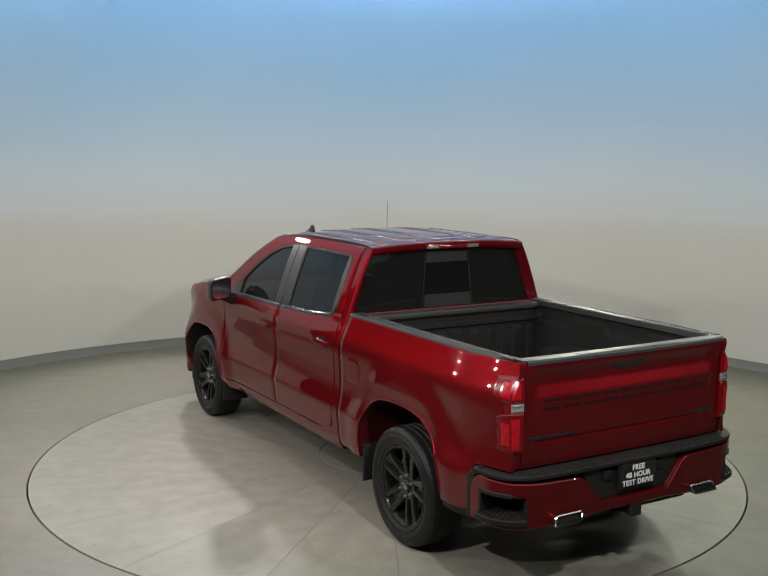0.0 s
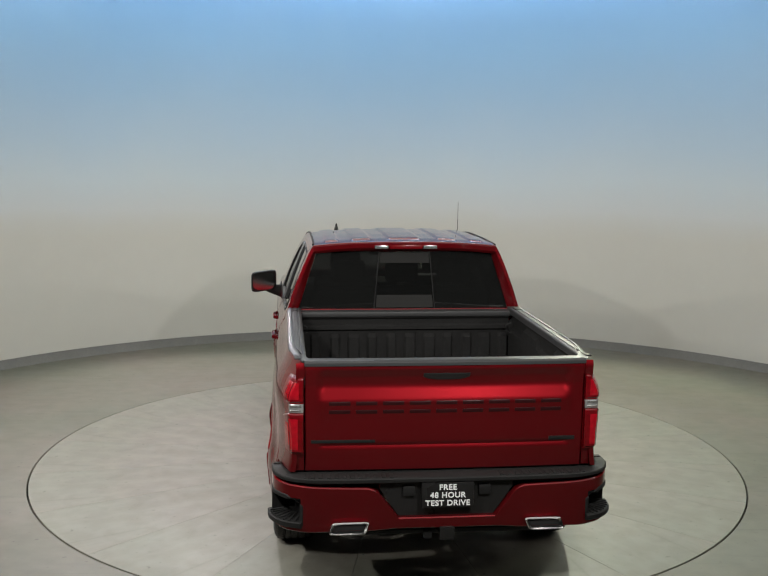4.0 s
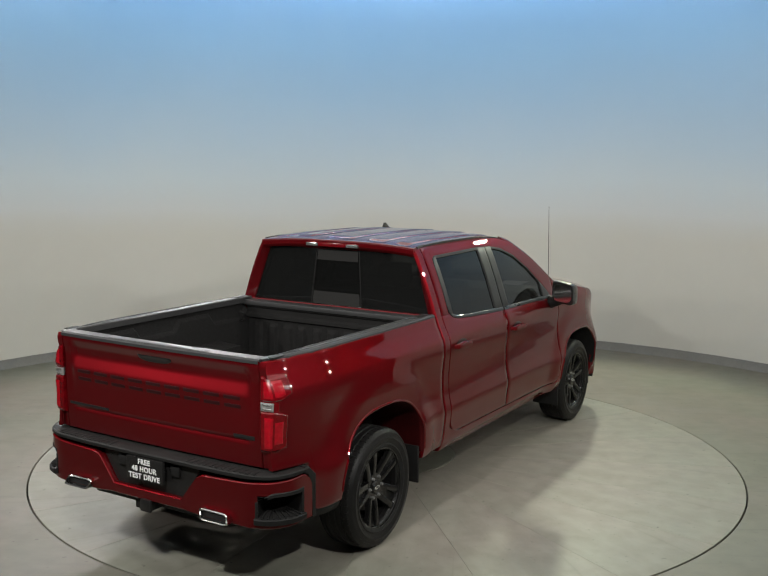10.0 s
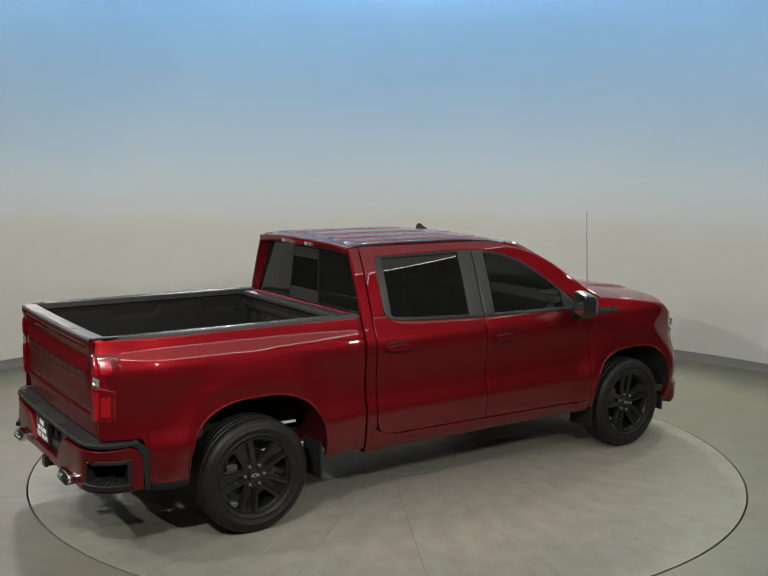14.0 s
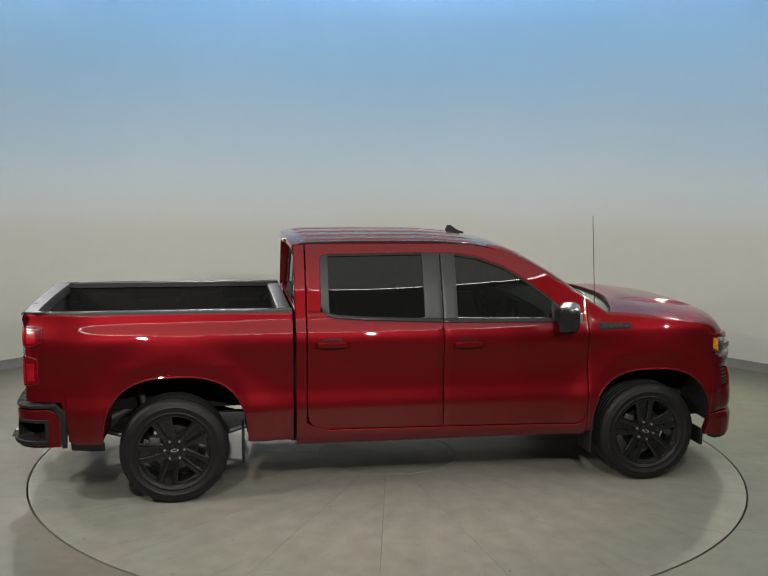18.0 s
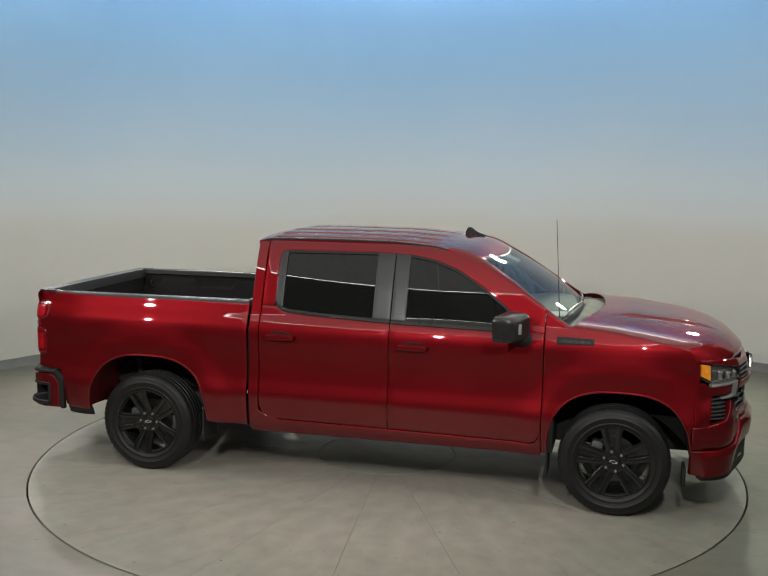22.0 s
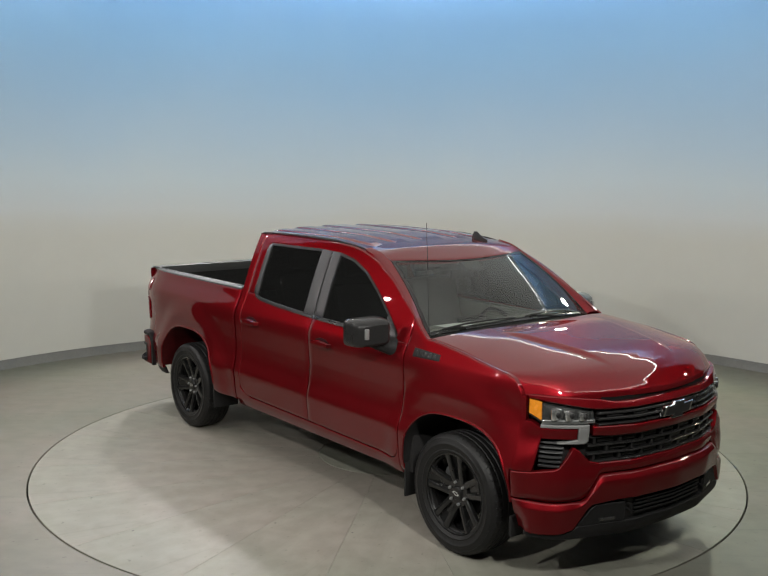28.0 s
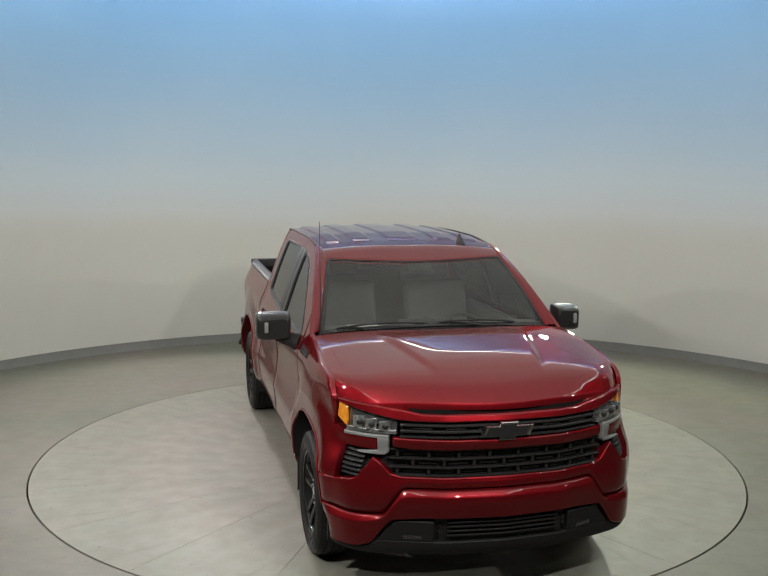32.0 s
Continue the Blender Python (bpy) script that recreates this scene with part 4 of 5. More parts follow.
    panel(bm, sorted({k / 60 for k in range(-60, 61)} | {0.994, -0.994}), flat(0.0), flat(1.0), hood_at, 50, 0.035, 0.005, 0.005)
    tpart("hood", bm, RED, "long sculpted dark red hood", 40)
    # whip antenna on the right fender
    bm = bmesh.new()
    tube(bm, [(3.315, -0.835, 1.345), (3.315, -0.835, 1.40)], [0.016, 0.010], 10)
    mast = tpart("antenna_base", bm, TRIM)
    bm = bmesh.new()
    tube(bm, [(3.315, -0.835, 1.395), (3.27, -0.835, 2.145)], [0.0035, 0.0022], 6)
    part("antenna_mast", bm, TRIM, mast, "thin black whip antenna")


LAMPBOWL = material("chromed_lamp_bowl", (0.34, 0.34, 0.335), 0.16, 0.9, vary=0.35, scale=25)


def build_front():
    f = face()
    sym = lambda pts: curve([(-u, v) for u, v in pts[::-1]] + list(pts))
    # dark core behind everything
    bm = bmesh.new()
    panel(bm, stations(-1.0, 1.0, 0.06), flat(0.34), flat(1.10), face(-0.075), 10, 0.02)
    tpart("grille_core", bm, BLACK)
    # bumper: upper surround and the raised lower band, parted by a groove
    hi = sym([(0.0, 0.768), (0.61, 0.768), (0.68, 0.785), (0.745, 0.85), (0.785, 0.874), (0.82, 0.82), (0.875, 0.745), (0.95, 0.735), (1.02, 0.72), (1.19, 0.715)])
    gro = sym([(0.0, 0.704), (0.585, 0.700), (0.61, 0.688), (0.70, 0.560), (0.73, 0.545), (0.90, 0.538), (1.19, 0.548)])
    lo = sym([(0.0, 0.535), (0.46, 0.535), (0.66, 0.515), (0.69, 0.490), (0.78, 0.370), (0.86, 0.345), (1.0, 0.340), (1.19, 0.350)])
    extra = [k * s for s in (1, -1) for k in (0.57, 0.585, 0.61, 0.645, 0.66, 0.68, 0.70, 0.73, 0.745, 0.765, 0.785, 0.80, 0.82, 0.85)]
    bm = bmesh.new()
    panel(bm, stations(-1.136, 1.136, 0.03, extra), lambda u: gro(u) + 0.004, hi, wrap(lambda s, z, i: Vector((*FACE.at(s, swell(s, z) - i - 0.016 * max(0.0, 1 - (z - gro(s)) / 0.04)), z))), 12, 0.05, 0.005)
    tpart("bumper_surround", bm, RED)
    bm = bmesh.new()

    def band(s, z, inset):
        t = (gro(s) - z) / (gro(s) - lo(s))
        bulge = 0.020 * min(1.0, t / 0.22) * (1 if t > 0 else 0) + 0.004 * math.sin(math.pi * min(max(t, 0), 1))
        return Vector((*FACE.at(s, swell(s, z) - 0.008 + bulge - inset), z))
    panel(bm, stations(-1.136, 1.136, 0.03, extra), lo, lambda u: gro(u) - 0.004, wrap(band), 26, 0.05, 0.006)
    bump = tpart("front_bumper", bm, RED)
    # main grille: frame, bars and short uprights
    bm = bmesh.new()
    panel(bm, stations(-0.76, 0.76, 0.04), flat(0.760), flat(0.955), face(-0.055), 8, 0.02)
    grille = tpart("lower_grille", bm, BLACK, "gloss black honeycomb-like main grille")
    for z0, z1 in ((0.768, 0.780), (0.816, 0.828), (0.868, 0.880), (0.920, 0.932)):
        bm = bmesh.new()
        panel(bm, stations(-0.69, 0.69, 0.04), flat(z0), flat(z1), face(-0.012), 2, 0.04, 0.003, 0.004)
        part("grille_bar", bm, BLACK, grille)
    for row, (z0, z1) in enumerate(((0.781, 0.815), (0.829, 0.867), (0.881, 0.919))):
        n = 7
        for k in range(n + 1 - row % 2):
            u = -0.64 + (k + 0.5 * (row % 2)) * 1.28 / n
            bm = bmesh.new()
            panel(bm, stations(u - 0.010, u + 0.010, 0.01), flat(z0), flat(z1), face(-0.018), 2, 0.03, 0.003, 0.004)
            part("grille_upright", bm, BLACK, grille)
            if k < n - row % 2:
                bm = bmesh.new()
                panel(bm, stations(u + 0.03, u + 0.147, 0.03), flat(z0 + 0.007), flat(z1 - 0.007), face(-0.034), 2, 0.015, 0.004, 0.006)
                part("grille_tablet", bm, BLACK, grille)
    # red bar between the grilles
    bm = bmesh.new()
    bl = sym([(0.0, 0.932), (0.55, 0.932), (0.66, 0.945), (0.70, 0.96)])
    bh = sym([(0.0, 0.992), (0.55, 0.996), (0.66, 1.000), (0.70, 1.0)])
    panel(bm, stations(-0.665, 0.665, 0.03), bl, bh, face(0.006), 8, 0.05, 0.005)
    tpart("grille_crossbar", bm, RED)
    # upper grille
    bm = bmesh.new()
    panel(bm, stations(-0.62, 0.62, 0.04), flat(0.990), flat(1.105), face(-0.05), 6, 0.02)
    upper = tpart("upper_grille", bm, BLACK)
    for z0, z1 in ((1.000, 1.010), (1.030, 1.044), (1.064, 1.078)):
        bm = bmesh.new()
        panel(bm, stations(-0.625, 0.625, 0.04), flat(z0), flat(z1), face(-0.006), 2, 0.04, 0.003, 0.004)
        part("grille_bar", bm, BLACK, upper)
    for k in range(6):
        u = -0.5 + 0.2 * k
        bm = bmesh.new()
        panel(bm, stations(u - 0.06, u + 0.06, 0.04), flat(1.046), flat(1.062), face(-0.02), 2, 0.02, 0.003, 0.004)
        part("grille_tablet", bm, BLACK, upper)
    # hood lip with the slim intake slot
    bm = bmesh.new()
    ll = sym([(0.0, 1.092), (0.55, 1.094), (0.64, 1.100), (0.80, 1.124), (1.0, 1.152), (1.10, 1.162)])
    lh = sym([(0.0, 1.132), (0.50, 1.134), (0.58, 1.150), (0.64, 1.160), (0.80, 1.172), (1.0, 1.180), (1.10, 1.178)])
    panel(bm, stations(-1.07, 1.07, 0.03, [0.50, 0.58, -0.50, -0.58]), ll, lh, face(0.0), 6, 0.06, 0.005)
    tpart("hood_lip", bm, RED)
    # near-black plate paints the shade inside the slot
    bm = bmesh.new()
    panel(bm, stations(-0.58, 0.58, 0.04), flat(1.126), flat(1.172), face(-0.03), 2, 0.03, 0.003, 0.004)
    tpart("intake_slot", bm, SLOT_SHADE)
    # dark plate added to stop light showing through behind the lip
    bm = bmesh.new()
    panel(bm, stations(-1.04, 1.04, 0.05), flat(1.08), flat(1.150), face(-0.07), 4, 0.10)
    tpart("nose_gap_filler", bm, GAP)
    # lower intake and lip
    bm = bmesh.new()
    panel(bm, stations(-0.72, 0.72, 0.04), flat(0.385), flat(0.540), face(-0.03), 6, 0.02)
    intake = tpart("lower_intake", bm, BLACK)
    for z in (0.425, 0.452, 0.479, 0.505):
        bm = bmesh.new()
        panel(bm, stations(-0.34, 0.34, 0.05), flat(z - 0.006), flat(z + 0.006), face(-0.008), 2, 0.02, 0.002, 0.003)
        part("intake_slat", bm, TRIM, intake)
    for s in (1, -1):
        bm = bmesh.new()
        a, b = sorted((s * 0.42, s * 0.745))
        inner = lambda u: 0.512 - 1.1 * max(0.0, abs(u) - 0.64)
        panel(bm, stations(a, b, 0.03), flat(0.385), inner, face(0.0), 4, 0.04, 0.005)
        fog = part("fog_panel", bm, TRIM, intake, "dark grey fog lamp surround")
        bm = bmesh.new()
        a, b = sorted((s * 0.49, s * 0.60))
        panel(bm, stations(a, b, 0.02), flat(0.402), flat(0.424), face(0.004), 2, 0.01, 0.002)
        part("fog_lamp", bm, FOGGLASS, fog)
        bm = bmesh.new()
        tube(bm, [(4.66, s * 0.38, 0.452), (4.695, s * 0.38, 0.452), (4.695, s * 0.38, 0.488), (4.66, s * 0.38, 0.488)], 0.009, 8)
        part("tow_hook", bm, BLACK, intake)
    bm = bmesh.new()
    ll = sym([(0.0, 0.300), (0.7, 0.300), (1.0, 0.315), (1.13, 0.33)])
    lh = sym([(0.0, 0.390), (0.74, 0.388), (0.82, 0.350), (1.13, 0.352)])
    panel(bm, stations(-1.06, 1.06, 0.04), ll, lh, face(0.0), 5, 0.08, 0.006)
    tpart("chin_spoiler", bm, TRIM, "black lower chin spoiler")
    # emblem: plain winged cross with a bright edge
    base = 4.745
    out = [(-0.165, -0.030), (-0.135, 0.034), (-0.052, 0.034), (-0.044, 0.055), (0.062, 0.055), (0.056, 0.034), (0.165, 0.034), (0.135, -0.030), (0.052, -0.030), (0.044, -0.053), (-0.062, -0.053), (-0.056, -0.030)]
    for name, k, x, mat in (("emblem", 1.0, 0.0, CHROME), ("emblem_face", 0.86, 0.004, BLACK)):
        bm = bmesh.new()
        rows = []
        for dx, q in ((-0.016, 1.0), (x, 1.0), (x + 0.006, 0.94)):
            rows.append([(base + dx - 0.33 * y * y, y * k * q, 1.040 + z * k * q) for y, z in out])
        vs = lattice(bm, rows, True)
        bm.faces.new(vs[-1])
        if name == "emblem":
            emblem = tpart(name, bm, mat, "chrome edged black emblem")
        else:
            part(name, bm, mat, emblem)
    # lamps at both corners
    for s in (1, -1):
        rng = lambda a, b, step=0.02: stations(*sorted((s * a, s * b)), step)
        low = lambda u: 1.026 - 0.02 * (abs(u) - 0.62) + (0.035 * max(0.0, abs(u) - 0.98) / 0.07)
        top = lambda u: 1.088 + 0.165 * (abs(u) - 0.62)
        bm = bmesh.new()
        panel(bm, rng(0.645, 1.075), lambda u: low(u) - 0.012, lambda u: top(u), face(-0.035), 6, 0.03, 0.0)
        lamp_body = tpart("headlamp", bm, LAMPBOWL, "clear headlamp with projector units and amber marker")
        for a in (0.685, 0.770, 0.855):
            bm = bmesh.new()
            x, y = FACE.at(s * (a + 0.035), -0.020)
            box(bm, x - 0.02, x + 0.012, y - 0.033, y + 0.033, 1.034, 1.082 + 0.1 * (a - 0.66), 0.008)
            unit = part("projector", bm, LAMPCLEAR, lamp_body, "silver projector unit")
            bm = bmesh.new()
            lathe(bm, [(0.018, 0.0), (0.016, 0.008), (0.009, 0.014), (0.001, 0.016)], 14, "x")
            bmesh.ops.translate(bm, verts=bm.verts, vec=(x + 0.010, y, 1.058 + 0.05 * (a - 0.66)))
            part("projector_lens", bm, BLACK, unit)
        bm = bmesh.new()
        panel(bm, rng(0.648, 0.98), lambda u: low(u) - 0.008, lambda u: low(u) + 0.014, face(-0.008), 2, 0.02, 0.003, 0.004)
        part("reflector_strip", bm, LAMPCLEAR, lamp_body)
        bm = bmesh.new()
        panel(bm, rng(0.985, 1.068), lambda u: low(u) + 0.006, lambda u: top(u) - 0.010, face(-0.010), 5, 0.02, 0.006)
        part("amber_marker", bm, AMBER, lamp_body, "orange side marker")
        bm = bmesh.new()
        lattice(bm, [[face(-0.002)(u, low(u) - 0.010 + (top(u) - low(u) + 0.008) * v / 6, 0.0) for v in range(7)] for u in rng(0.645, 1.075)])
        part("lens_cover", bm, LENS, lamp_body, "clear lens cover")
        # light guide under the lamp, with its leg
        bm = bmesh.new()
        panel(bm, rng(0.690, 0.985), lambda u: 0.990 - 0.01 * (abs(u) - 0.65), lambda u: 1.010 - 0.01 * (abs(u) - 0.65), face(0.006), 3, 0.04, 0.004, 0.005)
        panel(bm, rng(0.690, 0.758, 0.008), lambda u: 0.892 + 0.9 * max(0.0, 0.712 - abs(u)), lambda u: 0.995, face(0.006), 6, 0.04, 0.005, 0.006)
        panel(bm, rng(0.750, 0.885, 0.008), lambda u: 0.892 + 0.02 * (abs(u) - 0.75), lambda u: 0.918 - 0.13 * max(0.0, abs(u) - 0.76), face(0.006), 3, 0.04, 0.004, 0.005)
        tpart("running_light", bm, DRL, "frosted white hockey-stick running light")
        # red corner between lamp and vent
        bm = bmesh.new()
        panel(bm, rng(0.762, 1.120), lambda u: 0.908 + (0.014 if abs(u) < 0.985 else -0.185 * min(1.0, (abs(u) - 0.985) / 0.03)), lambda u: 0.984 + (0.0 if abs(u) < 0.985 else 0.036 * min(1.0, (abs(u) - 0.985) / 0.06)), wrap(f), 14, 0.05, 0.0012)
        panel(bm, rng(1.078, 1.120), flat(0.95), lambda u: 1.172, wrap(f), 8, 0.05, 0.0012)
        tpart("front_corner", bm, RED)
        bm = bmesh.new()
        box(bm, 4.225, 4.25, *sorted((s * 0.78, s * 0.955)), 0.265, 0.40, 0.008)
        tpart("air_deflector", bm, TRIM, "short black air deflector ahead of the wheel")
        # vent with louvres
        bm = bmesh.new()
        panel(bm, rng(0.79, 1.0), lambda u: 0.735, lambda u: 0.912, face(-0.06), 4, 0.02)
        vent = tpart("corner_vent", bm, BLACK)
        for k in range(6):
            z = 0.752 + k * 0.027
            a = 0.835 + 0.006 * (5 - k)
            bm = bmesh.new()
            panel(bm, rng(a, 0.992), flat(z), flat(z + 0.013), lambda u, v, i: face(-0.012 - 0.10 * max(0.0, abs(u) - 0.80))(u, v, i), 2, 0.03, 0.003, 0.004)
            part("louvre", bm, PILLAR, vent)


def build_rear():
    gate_x = curve([(0.80, -1.050), (0.93, -1.056), (0.945, -1.046), (0.96, -1.058), (1.10, -1.066), (1.20, -1.078), (1.215, -1.077), (1.285, -1.046), (1.30, -1.044), (1.345, -1.054), (1.40, -1.086), (1.425, -1.080), (1.434, -1.068)], 0.005)
    plain = curve([(0.82, -1.050), (0.95, -1.060), (1.30, -1.066), (1.40, -1.086), (1.425, -1.080), (1.434, -1.068)], 0.006)

    def gate(y, z, inset):
        k = min(1.0, max(0.0, (0.745 - abs(y)) / 0.04))
        return Vector((gate_x(z) * k + plain(z) * (1 - k) + 0.022 * y * y + inset, y, z))
    bm = bmesh.new()
    panel(bm, stations(-0.808, 0.808, 0.04, [0.705, 0.715, 0.725, 0.735, 0.745, -0.705, -0.715, -0.725, -0.735, -0.745]), flat(0.795), flat(1.430), gate, 70, 0.05, 0.005)
    tg = tpart("tailgate", bm, RED, "dark red tailgate with raised dark bars", 25)
    bm = bmesh.new()
    rows = []
    for y in stations(-0.812, 0.812, 0.1):
        rows.append([Vector((x + 0.022 * y * y, y, z)) for x, z in ((-1.090, 1.416), (-1.091, 1.434), (-1.078, 1.4435), (-1.02, 1.4455), (-0.985, 1.441), (-0.980, 1.42), (-0.98, 1.36))])
    lattice(bm, rows)
    part("gate_cap", bm, CAP, tg, "grey plastic tailgate top cap")
    bm = bmesh.new()
    panel(bm, stations(-0.42, 0.42, 0.1), flat(1.4455), flat(1.4495), lambda y, z, i: Vector((-1.076 + 0.022 * y * y + 12 * (z - 1.4455) + 0.0, y, 1.4475 - 0.3 * i)), 2, 0.01, 0.004)
    part("cap_step", bm, CAP, tg)
    bm = bmesh.new()
    lattice(bm, [[(-0.985 + dx, y, z) for dx, z in ((0.0, 1.42), (0.004, 0.92))] for y in (-0.80, 0.80)])
    part("inner_panel", bm, LINER, tg)
    bm = bmesh.new()
    panel(bm, stations(-0.135, 0.135, 0.03), lambda y: 1.325 + 0.02 * (abs(y) / 0.135) ** 4, flat(1.368), lambda y, z, i: gate(y, z, i - 0.006), 4, 0.02, 0.004)
    part("gate_handle", bm, BLACK, tg, "gloss black tailgate handle")
    # plain raised shapes in the place of the maker's word
    edges = np.linspace(-0.69, 0.69, 10)
    for a, b in zip(edges, edges[1:]):
        for z0, z1 in ((1.136, 1.158), (1.186, 1.208)):
            bm = bmesh.new()
            panel(bm, stations(a + 0.016, b - 0.016, 0.03), flat(z0), flat(z1), lambda y, z, i: gate(y, z, i - 0.002), 3, 0.006, 0.0015, 0.003)
            part("raised_bar", bm, DARKRED, tg)
    for a, b, z0, z1 in ((0.41, 0.775, 0.962, 0.980), (-0.765, -0.61, 0.955, 0.980)):
        bm = bmesh.new()
        panel(bm, stations(a, b, 0.03), flat(z0), flat(z1), lambda y, z, i: gate(y, z, i - 0.003), 2, 0.006, 0.001, 0.003)
        part("badge_bar", bm, BLACK, tg)
    # body strips between tailgate and lamps
    for s in (1, -1):
        bm = bmesh.new()
        rows = []
        for z in np.linspace(0.80, 1.43, 31):
            e = side_y(-1.05, z)
            rows.append([Vector((-0.99, s * 0.812, z)), Vector((plain(z) + 0.018, s * 0.815, z)), Vector((plain(z) + 0.020, s * 0.86, z)), Vector((plain(z) + 0.024, s * (e - 0.025), z)), Vector((-1.048, s * (e - 0.006), z)), Vector((-1.03, s * (e - 0.003), z))])
        lattice(bm, rows)
        tpart("rear_corner", bm, RED)
    # bumper: red shell, black step, pockets
    sy = lambda pts: curve([(-u, v) for u, v in pts[::-1]] + list(pts))
    shell_lo = sy([(0.0, 0.480), (0.30, 0.480), (0.42, 0.470), (0.80, 0.462), (1.0, 0.468), (1.30, 0.475)])
    shell_hi = sy([(0.0, 0.545), (0.28, 0.545), (0.40, 0.700), (0.44, 0.722), (0.70, 0.728), (1.0, 0.745), (1.15, 0.756), (1.20, 0.735), (1.235, 0.67)])
    def cut(bm, vs, us, u0, u1, z0, z1):
        """Opens a panel between two stations and two heights, on both sides."""
        gone = []
        for i in range(len(us) - 1):
            if not (u0 - 1e-4 <= min(abs(us[i]), abs(us[i + 1])) and max(abs(us[i]), abs(us[i + 1])) <= u1 + 1e-4):
                continue
            for j in range(len(vs[0]) - 1):
                if z0 < (vs[i][j].co.z + vs[i][j + 1].co.z) / 2 < z1:
                    gone += [f for f in vs[i][j].link_faces if vs[i + 1][j + 1] in f.verts]
        bmesh.ops.delete(bm, geom=gone, context="FACES")
    bm = bmesh.new()
    us = stations(-1.235, 1.235, 0.03, [q * k for q in (1, -1) for k in (0.28, 0.40, 0.84, 1.135)])
    vs = panel(bm, us, shell_lo, shell_hi, tail(), 30, 0.05, 0.006)
    cut(bm, vs, us, 0.84, 1.135, 0.525, 0.66)
    bumper = tpart("rear_bumper", bm, RED, "red rear bumper with black step pads")
    bm = bmesh.new()
    th = sy([(0.0, 0.778), (0.9, 0.780), (1.08, 0.790), (1.2, 0.785)])
    tl = sy([(0.0, 0.752), (0.42, 0.750), (0.70, 0.750), (1.0, 0.758), (1.2, 0.762)])
    panel(bm, stations(-1.20, 1.20, 0.04), tl, th, tail(0.004), 4, 0.06, 0.006)
    rows = []
    for u in stations(-1.2, 1.2, 0.08):
        a, b = tail(0.001)(u, 0.776, 0.0), tail(-0.14)(u, 0.786, 0.0)
        rows.append([a, a + (b - a) * 0.1 + Vector((0, 0, 0.006)), b])
    lattice(bm, rows)
    pad = part("step_pad", bm, TRIM, bumper, "black ribbed step pad")
    for s in (1, -1):
        for k in range(12):
            bm = bmesh.new()
            u = s * (0.32 + 0.045 * k)
            a = tail(-0.03)(u, 0.78, 0.0)
            box(bm, a.x - 0.022, a.x + 0.05, a.y - 0.012, a.y + 0.012, 0.776, 0.7865, 0.002, 1)
            part("tread_rib", bm, TRIM, pad)
    bm = bmesh.new()
    wl = sy([(0.0, 0.535), (0.27, 0.535), (0.30, 0.575), (0.395, 0.715), (0.40, 0.730)])
    panel(bm, stations(-0.392, 0.392, 0.03), wl, flat(0.765), tail(-0.035), 8, 0.02)
    well = part("plate_well", bm, BLACK, bumper, "black plate recess")
    bm = bmesh.new()
    box(bm, -1.168, -1.140, -0.150, 0.150, 0.606, 0.750, 0.004)
    plate = part("plate", bm, BLACK, bumper, "black plate printed with white words")
    for word, z, size in (("FREE", 0.7305, 0.046), ("48 HOUR", 0.684, 0.046), ("TEST DRIVE", 0.6375, 0.046)):
        me = lettering(word, size, 0.001)
        me.materials.append(WHITE)
        ob = new("print_line", me)
        ob.parent = plate
        ob.matrix_local = Matrix.Translation((-1.1695, 0, z - 0.006)) @ Matrix(((0, 0, -1, 0), (-1, 0, 0, 0), (0, 1, 0, 0), (0, 0, 0, 1)))
    for y in (-0.22, 0.22):
        bm = bmesh.new()
        box(bm, -1.137, -1.10, y - 0.035, y + 0.035, 0.665, 0.725, 0.008)
        part("plate_lamp_housing", bm, TRIM, well)
    for s in (1, -1):
        bm = bmesh.new()
        a, b = sorted((s * 1.17, s * 1.275))
        panel(bm, stations(a, b, 0.015), lambda u: 0.462 if abs(u) > 1.236 else max(0.47, shell_hi(u) + 0.003), lambda u: 0.792 - 0.9 * max(0.0, abs(u) - 1.20), tail(-0.006), 6, 0.04, 0.004)
        part("end_trim", bm, TRIM, bumper, "black trim between bumper and bed side")
        # open corner step: frame, hollow behind it and a ribbed tread
        a, b = sorted((s * 0.825, s * 1.155))
        bm = bmesh.new()
        us = stations(a, b, 0.02, [s * 0.845, s * 1.130])
        low, high = (lambda u: 0.500), (lambda u: 0.680 - 0.04 * max(0.0, 0.93 - abs(u)) / 0.07)
        vs = panel(bm, us, low, high, tail(0.004), 18, 0.03, 0.004)
        cut(bm, vs, us, 0.845, 1.130, 0.528, 0.655)
        frame_part = part("corner_step", bm, TRIM, bumper, "black open corner step")
        bm = bmesh.new()
        rows = []
        for u in stations(*sorted((s * 0.845, s * 1.130)), 0.03):
            rows.append([tail(o)(u, z, 0.0) for o, z in ((0.002, 0.530), (-0.13, 0.545), (-0.13, 0.650), (0.002, 0.655))])
        lattice(bm, rows)
        for r in (rows[0], rows[-1]):
            bm.faces.new([bm.verts.new(p) for p in r])
        part("step_hollow", bm, LINER, frame_part)
        bm = bmesh.new()
        panel(bm, stations(a + 0.005, b, 0.03), flat(0.494), flat(0.530), tail(0.030), 3, 0.10, 0.008)
        tread = part("step_tread", bm, TRIM, frame_part)
        for k in range(8):
            u = s * (0.87 + 0.034 * k)
            bm = bmesh.new()
            p, q = tail(0.018)(u, 0.533, 0.0), tail(-0.09)(u, 0.546, 0.0)
